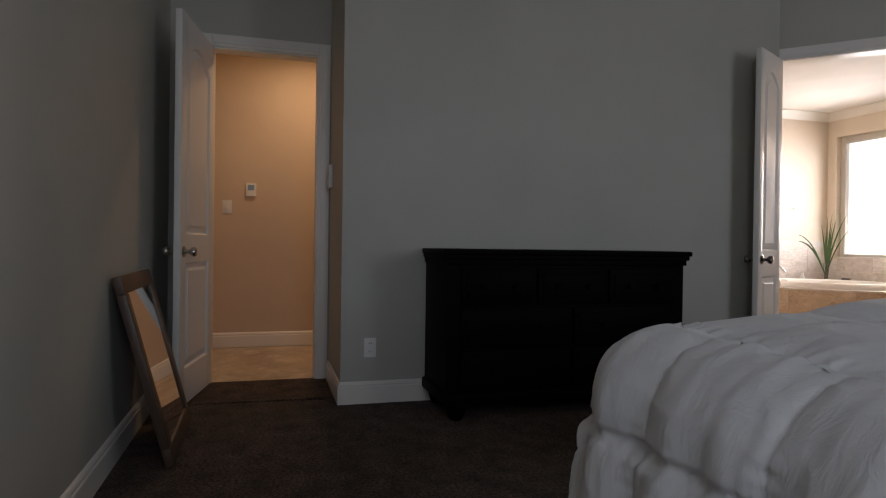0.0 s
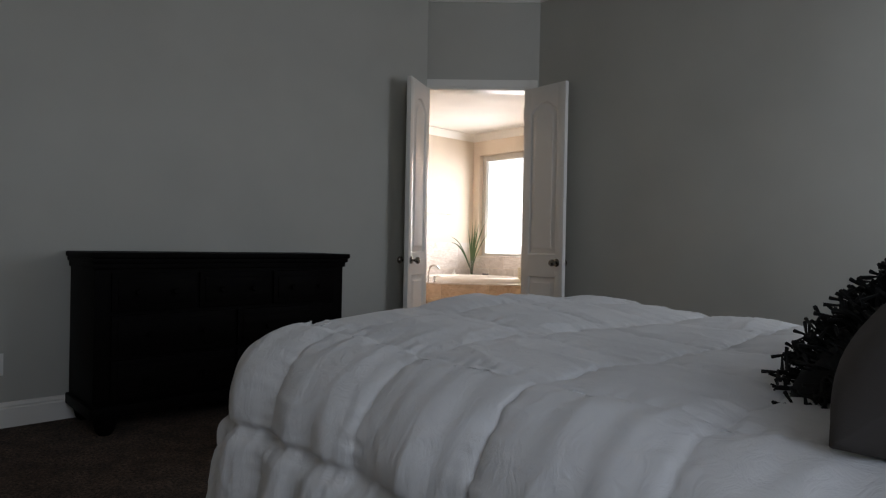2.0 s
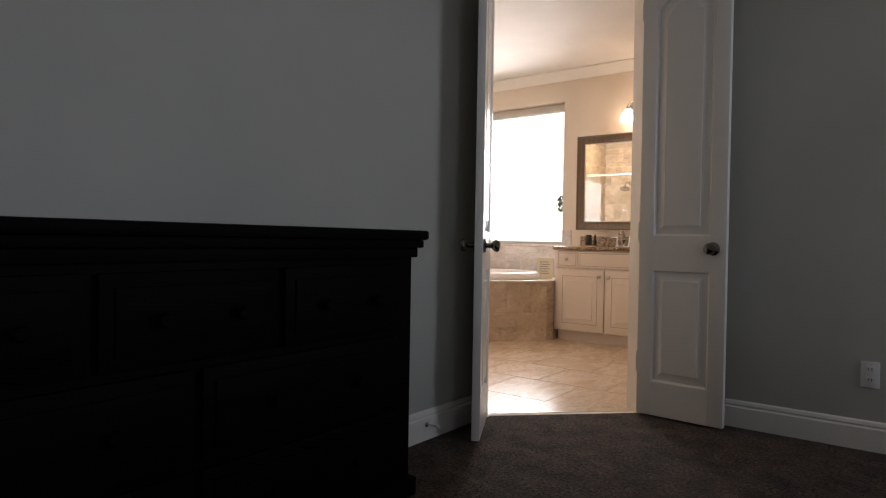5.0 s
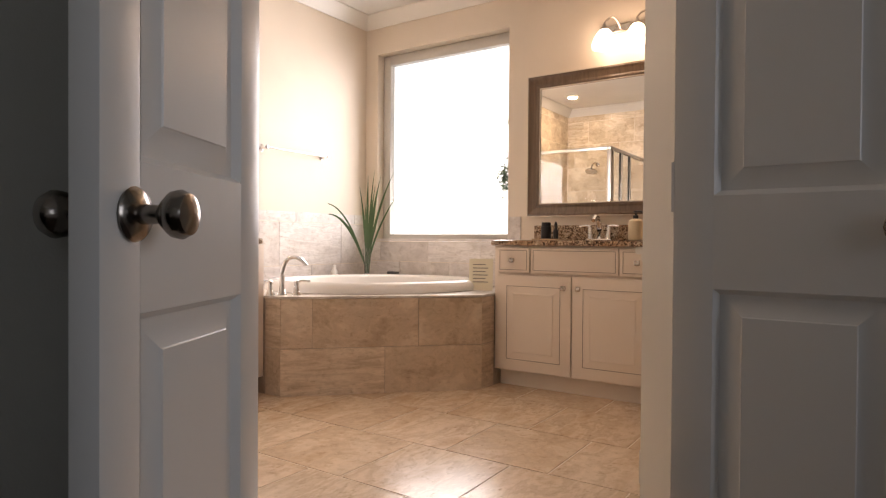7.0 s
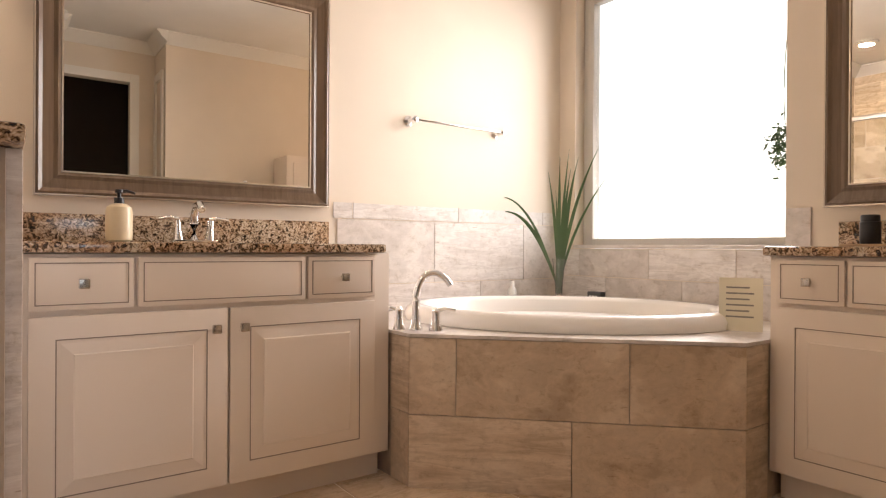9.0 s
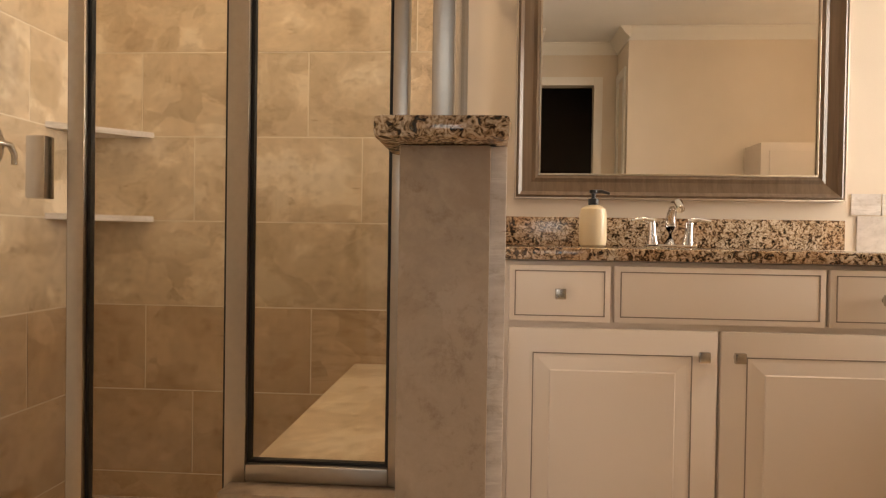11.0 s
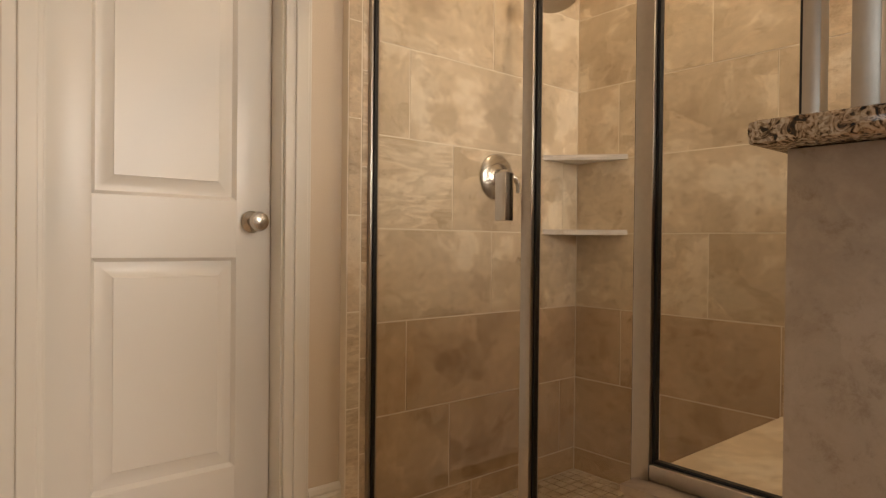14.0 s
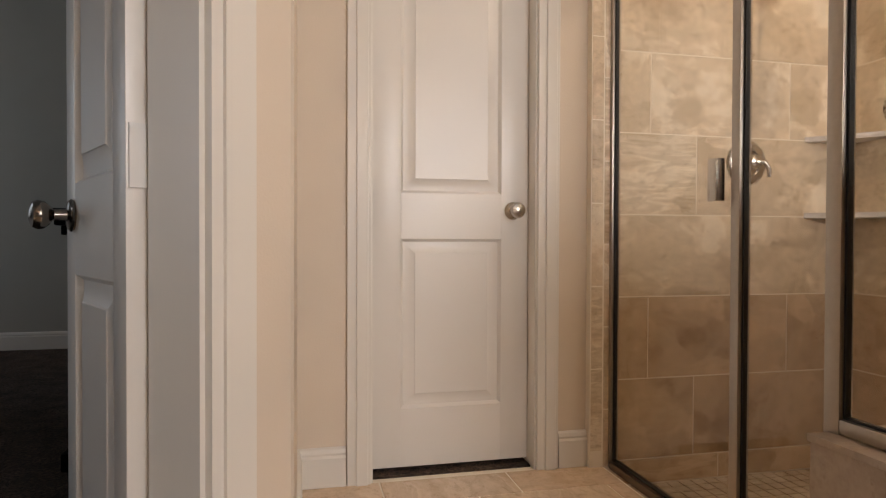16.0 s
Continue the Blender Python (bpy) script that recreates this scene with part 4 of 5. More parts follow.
# ---- vanities ----
def cabinet_front(parent, name, x0, x1, z0, z1, raised, knobs):
    bm = B(x0, x1, -0.019, 0, z0, z1, 0.004)
    ob = part(name, bm, CABINET, parent)
    f = 0.062 if raised else 0.014
    t = 0.003
    bm = bmesh.new()
    for a in ((x0 + f, x1 - f, z0 + f, z0 + f + t), (x0 + f, x1 - f, z1 - f - t, z1 - f), (x0 + f, x0 + f + t, z0 + f, z1 - f), (x1 - f - t, x1 - f, z0 + f, z1 - f)):
        box(bm, a[0], a[1], -0.0205, -0.019, a[2], a[3])
    part("glaze_line", bm, GLAZE, ob, "brown glazed groove")
    if raised:
        g = f + 0.012
        bm = bmesh.new()
        lo = [bm.verts.new((x, -0.0192, z)) for x, z in ((x0 + g, z0 + g), (x1 - g, z0 + g), (x1 - g, z1 - g), (x0 + g, z1 - g))]
        g += 0.03
        mid = [bm.verts.new((x, -0.0235, z)) for x, z in ((x0 + g, z0 + g), (x1 - g, z0 + g), (x1 - g, z1 - g), (x0 + g, z1 - g))]
        g += 0.003
        hi = [bm.verts.new((x, -0.0265, z)) for x, z in ((x0 + g, z0 + g), (x1 - g, z0 + g), (x1 - g, z1 - g), (x0 + g, z1 - g))]
        for a, b_ in ((lo, mid), (mid, hi)):
            for i in range(4):
                j = (i + 1) % 4
                bm.faces.new((a[i], a[j], b_[j], b_[i]))
        bm.faces.new(hi)
        part("raised_panel", bm, CABINET, ob, "", None)
    for x, z in knobs:
        bm = lathe(bmesh.new(), [(0.009, 0), (0.006, 0.004), (0.006, 0.014)], pose(x, -0.019, z, 90), 12)
        box(bm, x - 0.0135, x + 0.0135, -0.045, -0.033, z - 0.0135, z + 0.0135, 0.003)
        part("knob", bm, NICKEL, ob, "square pewter knob")
    return ob


def vanity(m, w, cols, mid, label, group):
    ob = thing("vanity_cabinet", label, "cabinet", m, group)
    bm = B(0, w, 0.0, 0.545, 0.10, 0.832, 0.002)
    part("body", bm, CABINET, ob)
    part("toe_kick", B(0.01, w - 0.01, 0.06, 0.545, 0.0, 0.10), CABINET, ob)
    (a0, a1), (b0, b1), (c0, c1) = cols
    cabinet_front(ob, "drawer", a0, a1, 0.678, 0.822, False, [((a0 + a1) / 2, 0.75)])
    cabinet_front(ob, "false_drawer", b0, b1, 0.678, 0.822, False, [])
    cabinet_front(ob, "drawer", c0, c1, 0.678, 0.822, False, [((c0 + c1) / 2, 0.75)])
    cabinet_front(ob, "door", a0, mid - 0.004, 0.108, 0.662, True, [(mid - 0.043, 0.60)])
    cabinet_front(ob, "door", mid + 0.004, c1, 0.108, 0.662, True, [(mid + 0.043, 0.60)])
    return ob


ml = pose(0.572, -2.655, 0, 0, 0, 90)
vanity(ml, 1.148, ((0.03, 0.285), (0.295, 0.81), (0.82, 1.08)), 0.556, "cream double-door vanity between half wall and tub", "bathroom vanities")
mr = pose(1.50, -0.550, 0)
vanity(mr, 1.20, ((0.027, 0.233), (0.243, 0.752), (0.762, 0.952)), 0.492, "cream double-door vanity beside the window", "bathroom vanities")
ob = thing("linen_cabinet", "cream linen cabinet at the vanity end", "cabinet", pose(2.705, -0.60, 0))
part("body", B(0, 0.30, 0, 0.59, 0, 1.66, 0.003), CABINET, ob)
part("side_panel", B(-0.012, 0, 0.06, 0.53, 0.95, 1.6, 0.004), CABINET, ob)


def counter(m, w, splash0, label, name="granite_countertop"):
    ob = thing(name, label, "countertop", m, "granite countertops")
    part("slab", B(-0.003 if splash0 else -0.015, w, -0.03, 0.548, 0.834, 0.866, 0.009), GRANITE, ob)
    part("backsplash", B(splash0, w - 0.002, 0.528, 0.549, 0.867, 0.966, 0.004), GRANITE, ob)
    return ob


cl = counter(ml, 1.160, 0.003, "speckled brown granite counter on the vanity beside the shower")
cl.children[1].data.transform(Matrix.Translation((0.0, 0, 0)) @ Matrix.Diagonal((0.965, 1, 1, 1)))
part("side_splash", B(0.0, 0.02, 0.0, 0.527, 0.867, 0.966, 0.004), GRANITE, cl)
cr = counter(mr, 1.20, -0.0, "speckled brown granite counter beside the window")


def basin_faucet(m, label):
    ob = thing("basin_faucet", label, "faucet", m, "basin faucets")
    part("base_plate", B(-0.08, 0.08, -0.026, 0.026, 0, 0.012, 0.005), CHROME, ob)
    bm = bmesh.new()
    tube(bm, [(0, 0, 0.01), (0, 0, 0.07), (0, -0.004, 0.105), (0, -0.03, 0.135), (0, -0.075, 0.140), (0, -0.105, 0.118)], [0.020, 0.017, 0.016, 0.015, 0.014, 0.013], 14)
    part("spout", bm, CHROME, ob, "short curved chrome spout")
    for sd in (-1, 1):
        bm = bmesh.new()
        tube(bm, [(sd * 0.055, 0, 0.01), (sd * 0.058, 0, 0.05), (sd * 0.06, 0, 0.082)], [0.019, 0.013, 0.013], 12)
        tube(bm, [(sd * 0.055, 0, 0.085), (sd * 0.085, -0.004, 0.092), (sd * 0.125, -0.006, 0.086)], [0.010, 0.008, 0.006], 10)
        part("lever_handle", bm, CHROME, ob)
    return ob


basin_faucet(pose(0.13, -2.09, 0.867, 0, 0, 90), "chrome centre-set basin faucet with two levers")
basin_faucet(pose(1.985, -0.12, 0.867), "chrome centre-set basin faucet with two levers")


def soap(m):
    ob = thing("soap_dispenser", "cream soap bottle with black pump on the counter", "soap dispenser", m, "soap dispensers")
    part("bottle", lathe(bmesh.new(), [(0.030, 0), (0.038, 0.006), (0.040, 0.02), (0.040, 0.095), (0.036, 0.112), (0.022, 0.122), (0.013, 0.124)], None, 24), CREAM, ob)
    bm = lathe(bmesh.new(), [(0.015, 0.124), (0.015, 0.142), (0.006, 0.143), (0.006, 0.158), (0.012, 0.159), (0.012, 0.168)], None, 16)
    tube(bm, [(0, 0, 0.164), (0.02, -0.01, 0.165), (0.042, -0.02, 0.158)], [0.006, 0.005, 0.004], 8)
    part("pump", bm, BLACK, ob, "black plastic pump")
    return ob


soap(pose(0.32, -2.37, 0.867, 0, 0, 110))
soap(pose(2.26, -0.30, 0.867, 0, 0, 30))
tr = thing("soap_tray", "thin wooden tray on the granite counter", "tray", pose(1.70, -0.24, 0.867))
part("board", B(-0.09, 0.09, -0.05, 0.05, 0, 0.010, 0.004), wood("light_wood", (0.35, 0.22, 0.12), (0.5, 0.34, 0.2), 0.5, 0), tr)
ob = thing("black_canister", "small matt black canister on the wooden tray", "canister", pose(1.685, -0.235, 0.877))
part("body", lathe(bmesh.new(), [(0.030, 0), (0.032, 0.004), (0.032, 0.075), (0.029, 0.077), (0.029, 0.098), (0.026, 0.101)], None, 24), BLACK, ob)
ob = thing("dropper_bottle", "slim black bottle with pump on the tray", "bottle", pose(1.745, -0.225, 0.877))
part("body", lathe(bmesh.new(), [(0.015, 0), (0.016, 0.05), (0.008, 0.06), (0.008, 0.08), (0.011, 0.082), (0.005, 0.105)], None, 18), BLACK, ob)


# ---- wall mirrors ----
def wall_mirror(m, w, h, label):
    ob = thing("wall_mirror", label, "mirror", m, "vanity mirrors")
    f = 0.085

    def rail(x0, x1, z0, z1, horizontal, flip):
        pr = [(0, 0.002), (0.0, 0.030), (0.010, 0.034), (0.022, 0.026), (0.055, 0.018), (0.068, 0.022), (0.074, 0.020), (f, 0.012), (f, 0.002)]
        bm = bmesh.new()
        ends = []
        for end in (0, 1):
            row = []
            for k, d in pr:
                if horizontal:
                    x = x0 + k if end == 0 else x1 - k
                    z = z0 + k if not flip else z1 - k
                else:
                    z = z0 + k if end == 0 else z1 - k
                    x = x0 + k if not flip else x1 - k
                row.append(bm.verts.new((x, -d, z)))
            ends.append(row)
        n = len(pr)
        for i in range(n):
            j = (i + 1) % n
            bm.faces.new((ends[0][i], ends[0][j], ends[1][j], ends[1][i]))
        return bm

    for a in ((True, False), (True, True), (False, False), (False, True)):
        part("frame_rail", rail(0, w, 0, h, *a), FRAME_WOOD, ob, "", 20)
    bm = bmesh.new()
    t = 0.006
    for a in ((f - t, w - f + t, f - t, f), (f - t, w - f + t, h - f, h - f + t), (f - t, f, f, h - f), (w - f, w - f + t, f, h - f)):
        box(bm, a[0], a[1], -0.019, -0.013, a[2], a[3], 0.002)
    part("inner_bead", bm, FRAME_EDGE, ob, "antique silver inner bead")
    bm = bmesh.new()
    for a in ((-0.004, w + 0.004, -0.004, 0.002), (-0.004, w + 0.004, h - 0.002, h + 0.004), (-0.004, 0.002, 0.002, h - 0.002), (w - 0.002, w + 0.004, 0.002, h - 0.002)):
        box(bm, a[0], a[1], -0.033, -0.001, a[2], a[3], 0.002)
    part("outer_bead", bm, FRAME_EDGE, ob, "antique silver outer edge")
    part("mirror_glass", B(f - 0.004, w - f + 0.004, -0.010, -0.004, f - 0.004, h - f + 0.004), MIRROR, ob)
    return ob


wall_mirror(pose(0, -2.585, 1.032, 0, 0, 90), 1.09, 0.925, "large vanity mirror in a bronze-brown moulded frame")
wall_mirror(pose(1.452, 0, 1.028), 1.06, 0.925, "large vanity mirror in a bronze-brown moulded frame")


def vanity_light(m, label):
    ob = thing("vanity_light", label, "wall light", m, "vanity lights")
    part("back_plate", B(-0.26, 0.26, -0.025, 0, 0.09, 0.14, 0.008), NICKEL, ob)
    for k in range(3):
        x = -0.20 + 0.2 * k
        bm = bmesh.new()
        tube(bm, arc((x + 0.07, -0.02, 0.11), (x + 0.05, -0.08, 0.22), (x, -0.11, 0.13), 10), 0.006, 8)
        lathe(bm, [(0.008, 0.13), (0.012, 0.11), (0.026, 0.095), (0.026, 0.09)], pose(x, -0.11, 0), 16)
        part("arm", bm, NICKEL, ob)
        part("shade", lathe(bmesh.new(), [(0.026, 0.09), (0.040, 0.075), (0.060, 0.04), (0.074, 0.0), (0.070, -0.02), (0.03, -0.02)], pose(x, -0.11, 0), 22), SHADE, ob, "glowing frosted glass shade", 60)
    return ob


vanity_light(pose(2.20, 0, 2.06), "three-arm nickel vanity light with lit glass shades")
vanity_light(pose(0, -2.04, 2.06, 0, 0, 90), "three-arm nickel vanity light with lit glass shades")
dl = thing("recessed_downlight", "lit recessed downlight in the shower ceiling", "downlight", pose(0.38, -3.36, CB))
part("trim_ring", lathe(bmesh.new(), [(0.062, -0.012), (0.085, -0.010), (0.09, -0.001), (0.062, -0.001)], None, 28), TRIM, dl)
part("lens", lathe(bmesh.new(), [(0.05, -0.008), (0.06, -0.006), (0.06, -0.003), (0.01, -0.003)], None, 24), LENS, dl)

cv = thing("ceiling_vent", "white louvred air vent in the bathroom ceiling", "vent", pose(2.2, -1.9, CB))
part("backing", B(-0.14, 0.14, -0.09, 0.09, -0.004, -0.001), BLACK, cv)
bm = B(-0.17, 0.17, -0.12, -0.09, -0.012, -0.001, 0.003)
for a in ((-0.17, 0.17, 0.09, 0.12), (-0.17, -0.14, -0.09, 0.09), (0.14, 0.17, -0.09, 0.09)):
    box(bm, a[0], a[1], a[2], a[3], -0.012, -0.001, 0.003)
part("frame", bm, WHITE, cv)
for k in range(6):
    y = -0.075 + 0.03 * k
    part("slat", B(-0.139, 0.139, -0.011, 0.011, -0.001, 0.001, 0, pose(0, y, -0.010, 35, 0, 0)), WHITE, cv)

# towel bar
tb = thing("towel_bar", "empty chrome towel bar on the wall over the tub", "towel bar", pose(0, 0, 1.47))
for y in (-1.06, -0.50):
    part("post", lathe(bmesh.new(), [(0.026, 0), (0.026, 0.006), (0.012, 0.014), (0.010, 0.05), (0.015, 0.054), (0.015, 0.07), (0.008, 0.075)], pose(0, y, 0, 0, 90, 0), 18), CHROME, tb)
part("rod", tube(bmesh.new(), [(0.06, -1.08, 0), (0.06, -0.48, 0)], 0.007, 12), CHROME, tb)

# things on the tub deck
va = thing("glass_vase", "tall clear glass vase with green blade leaves", "vase", pose(0.19, -0.20, DECK))
part("vase", lathe(bmesh.new(), [(0.030, 0), (0.028, 0.01), (0.018, 0.03), (0.022, 0.12), (0.036, 0.25), (0.033, 0.25), (0.019, 0.12), (0.012, 0.06)], None, 24), GLASS, va, "flared clear glass", 60)
rng = random.Random(11)


def blade(bm, base, mid, tip, w):
    pts = arc(base, mid, tip, 14)
    prev = None
    for i, p in enumerate(pts):
        t = i / 14
        wd = w * (0.35 + 1.3 * t * (1 - t) * 2) * (1 - t ** 3) + 0.0006
        d = (pts[min(i + 1, 14)] - pts[max(i - 1, 0)]).normalized()
        sd = d.cross(Vector((0.64, -0.76, 0.1))).normalized() * wd
        nn = d.cross(sd).normalized() * 0.0012
        row = [bm.verts.new(p - sd), bm.verts.new(p + nn * 2), bm.verts.new(p + sd), bm.verts.new(p - nn)]
        if prev:
            for k in range(4):
                j = (k + 1) % 4
                bm.faces.new((prev[k], prev[j], row[j], row[k]))
        prev = row


U, V = Vector((R2, R2, 0)), Vector((R2, -R2, 0))
for a, z, bend, w in ((-0.33, 0.50, 0.10, 0.016), (-0.36, 0.58, 0.30, 0.010), (-0.06, 0.72, 0.2, 0.014), (0.0, 0.80, 0.3, 0.016), (0.06, 0.74, 0.3, 0.015), (0.10, 0.80, 0.3, 0.018), (0.22, 0.88, 0.3, 0.014), (0.27, 0.72, 0.3, 0.011), (-0.02, 0.62, 0.4, 0.012), (0.05, 0.84, 0.4, 0.012)):
    bm = bmesh.new()
    tip = U * a + Vector((0, 0, z)) + V * rng.uniform(0.0, 0.08)
    mid_ = U * a * (0.2 if a > -0.3 else 0.45) + Vector((0, 0, z * (0.6 if a > -0.3 else 1.12)))
    blade(bm, Vector((rng.uniform(-.01, .01), rng.uniform(-.01, .01), 0.06)), mid_, tip, w * 0.68)
    part("leaf", bm, LEAF, va, "long green strap leaf", 60)
ob = thing("deck_candle", "slim white bottle on the tub deck", "bottle", pose(0.10, -0.46, DECK))
part("body", lathe(bmesh.new(), [(0.022, 0), (0.024, 0.004), (0.024, 0.085), (0.012, 0.10), (0.012, 0.125), (0.009, 0.13)], None, 20), WHITE, ob)
ob = thing("deck_block", "small dark printed block on the tub deck", "ornament", pose(0.34, -0.07, DECK))
part("block", B(-0.045, 0.045, -0.02, 0.02, 0, 0.075, 0.004), paint("dark_grey_box", (0.08, 0.08, 0.08), 0.5), ob)
for i in range(3):
    part("mark", B(-0.03 + 0.02 * i, -0.018 + 0.02 * i, -0.022, -0.0205, 0.02, 0.055), WHITE, ob)
ob = thing("card", "cream card with grey lines leaning on the tub deck", "card", pose(1.335, -0.44, DECK + 0.002, -10, 0, 25))
part("sheet", B(-0.075, 0.075, -0.003, 0.003, 0, 0.20), CARD, ob)
for i in range(6):
    part("line", B(-0.05, 0.03 + 0.015 * (i % 2), -0.0042, -0.0032, 0.16 - 0.022 * i, 0.166 - 0.022 * i), INK, ob)
hp = thing("window_plant", "small green sprig hanging in the bathroom window", "plant", pose(1.275, 0.045, 1.30))
bm = bmesh.new()
tube(bm, arc((0.0, 0, -0.02), (-0.035, 0, 0.25), (0.004, 0, 0.55), 10), 0.002, 5)
part("stem", bm, LEAF, hp)
bm = bmesh.new()
for _ in range(150):
    a, r, z = rng.uniform(0, 6.28), abs(rng.gauss(0, 0.03)), rng.gauss(0, 0.05)
    p = Vector((-0.035 + r * math.cos(a), 0.4 * r * math.sin(a), z))
    q_ = p + Vector((rng.uniform(-1, 1), rng.uniform(-0.5, 0.5), rng.uniform(-1, 0.6))) * 0.028
    q_.x = min(q_.x, 0.008)
    tube(bm, [p, (p + q_) / 2, q_], [0.001, 0.006, 0.001], 5)
tagged(part("foliage", bm, LEAF, hp, "clump of tiny green leaves"), kind="stuff")

tg = thing("towel_ring", "chrome towel ring with a small white towel", "towel ring", pose(XR, -0.86, 1.42))
part("post", lathe(bmesh.new(), [(0.025, 0), (0.025, 0.006), (0.010, 0.012), (0.010, 0.05)], pose(0, 0, 0, 0, -90, 0), 18), CHROME, tg)
part("ring", tube(bmesh.new(), [(-0.05, 0.075 * math.sin(a), -0.075 + 0.075 * math.cos(a)) for a in (2 * math.pi * k / 24 for k in range(25))], 0.005, 8), CHROME, tg)
part("towel", B(-0.075, -0.03, -0.07, 0.07, -0.44, -0.14, 0.012), CLOTH, tg, "folded white hand towel")

# low wall beside the entry
pw = thing("pony_wall", "low painted wall end with white moulded cap", "half wall", pose(0, 0, 0))
part("wall_body", B(2.69, XR - 0.002, -1.58, -1.46, 0, 0.80), WALL_BATH, pw)
bm = B(2.655, XR - 0.002, -1.615, -1.425, 0.815, 0.84, 0.008)
box(bm, 2.672, XR - 0.002, -1.598, -1.442, 0.79, 0.815, 0.006)
part("cap", bm, TRIM, pw, "white painted wooden cap")
part("base_trim", B(2.672, XR - 0.02, -1.598, -1.442, 0.0, 0.12, 0.005), TRIM, pw)


fr = thing("floor_register", "dark bronze slotted air register set in the tile floor", "floor vent", pose(0.70, -2.41, 0.0015))
part("pan", B(-0.05, 0.05, -0.13, 0.13, 0, 0.002), BLACK, fr)
bm = B(-0.06, 0.06, -0.145, -0.125, 0, 0.007, 0.002)
for a in ((-0.06, 0.06, 0.125, 0.145), (-0.06, -0.045, -0.125, 0.125), (0.045, 0.06, -0.125, 0.125)):
    box(bm, a[0], a[1], a[2], a[3], 0, 0.007, 0.002)
part("frame", bm, BRONZE, fr)
for k in range(12):
    y = -0.115 + 0.021 * k
    part("slat", B(-0.0445, 0.0445, y - 0.004, y + 0.004, 0.002, 0.006), BRONZE, fr)

# ---- shower ----
hw = thing("shower_half_wall", "stone-clad half wall between vanity and shower", "half wall", pose(0, 0, 0))
part("core", B(0.003, 1.19, -2.81, -2.70, 0, 1.03), GROUT, hw)
part("end_slab", B(1.191, 1.203, -2.828, -2.684, 0, 1.03, 0.002), HALF_WALL, hw, "grey-brown stone end slab")
part("shower_slab", B(0.003, 1.19, -2.828, -2.811, -0.07, 1.03, 0.002), HALF_WALL, hw)
part("vanity_slab", B(0.003, 1.19, -2.699, -2.658, 0, 1.03, 0.002), TILE_PALE, hw)
part("granite_cap", B(0.003, 1.262, -2.862, -2.655, 1.032, 1.068, 0.012), GRANITE, hw, "speckled brown granite cap with eased corners")

bench = thing("shower_bench", "low travertine shower bench against the half wall", "bench", pose(0, 0, 0))
part("core", B(0.003, 1.10, -3.115, -2.832, -0.08, 0.41), GROUT, bench)
part("seat_slab", B(0.003, 0.995, -3.14, -2.831, 0.411, 0.438, 0.004), TILE, bench, "travertine seat slab")
part("front_slab", B(0.003, 0.995, -3.132, -3.116, -0.08, 0.41, 0.002), TILE, bench)
part("end_slab", B(1.101, 1.115, -3.15, -2.831, 0.0, 0.41, 0.002), HALF_WALL, bench)
part("curb_slab", B(0.997, 1.12, -3.155, -2.831, 0.411, 0.428, 0.003), HALF_WALL, bench)

enc = thing("shower_enclosure", "framed glass shower enclosure with satin aluminium posts", "shower enclosure", pose(0, 0, 0))
GX, TOPZ = 1.05, 1.86


def post(x0, x1, y0, y1, z0, z1, name="post"):
    return part(name, B(x0, x1, y0, y1, z0, z1, 0.003), ALU, enc)


post(GX - 0.016, GX + 0.016, -4.146, -4.118, 0, TOPZ, "wall_jamb")
post(GX - 0.018, GX + 0.018, -3.470, -3.438, 0, TOPZ)
post(GX - 0.018, GX + 0.018, -3.165, -3.125, 0, TOPZ)
post(GX - 0.020, GX + 0.020, -2.79, -2.75, 1.069, TOPZ, "corner_post")
post(GX - 0.018, GX + 0.018, -2.86, -2.832, 0.43, TOPZ, "half_wall_jamb")
part("top_rail", B(GX - 0.020, GX + 0.020, -4.146, -2.75, TOPZ, TOPZ + 0.035, 0.004), ALU, enc)
part("top_rail", B(0.002, GX - 0.021, -2.79, -2.75, TOPZ, TOPZ + 0.035, 0.004), ALU, enc)
part("bottom_rail", B(GX - 0.022, GX + 0.022, -4.118, -3.470, 0.0, 0.028, 0.004), BRONZE, enc)
part("bottom_rail", B(GX - 0.020, GX + 0.020, -3.438, -3.165, 0.0, 0.028, 0.004), ALU, enc)
part("bottom_rail", B(GX - 0.018, GX + 0.018, -3.125, -2.86, 0.43, 0.462, 0.004), ALU, enc)
part("bottom_rail", B(0.002, GX - 0.021, -2.785, -2.755, 1.069, 1.09, 0.004), ALU, enc)
part("wall_jamb", B(0.002, 0.03, -2.785, -2.755, 1.09, TOPZ, 0.003), ALU, enc)
for y0, y1, z0 in ((-4.118, -3.47, 0.028), (-3.438, -3.165, 0.028), (-3.125, -2.86, 0.462)):
    g = part("glass_panel", B(GX - 0.003, GX + 0.003, y0 + 0.004, y1 - 0.004, z0, TOPZ - 0.002), SHEET, enc)
    g.visible_shadow = False
    bm = B(GX - 0.006, GX + 0.007, y0, y0 + 0.007, z0, TOPZ)
    box(bm, GX - 0.006, GX + 0.007, y1 - 0.007, y1, z0, TOPZ)
    box(bm, GX - 0.006, GX + 0.007, y0 + 0.007, y1 - 0.007, z0, z0 + 0.006)
    part("gasket", bm, GASKET, enc, "black rubber gasket")
g = part("glass_panel", B(0.03, GX - 0.022, -2.773, -2.767, 1.09, TOPZ - 0.002), SHEET, enc)
g.visible_shadow = False
bm = B(GX + 0.018, GX + 0.045, -3.502, -3.494, 0.945, 1.06, 0.002)
box(bm, GX + 0.037, GX + 0.046, -3.530, -3.494, 0.945, 1.06, 0.002)
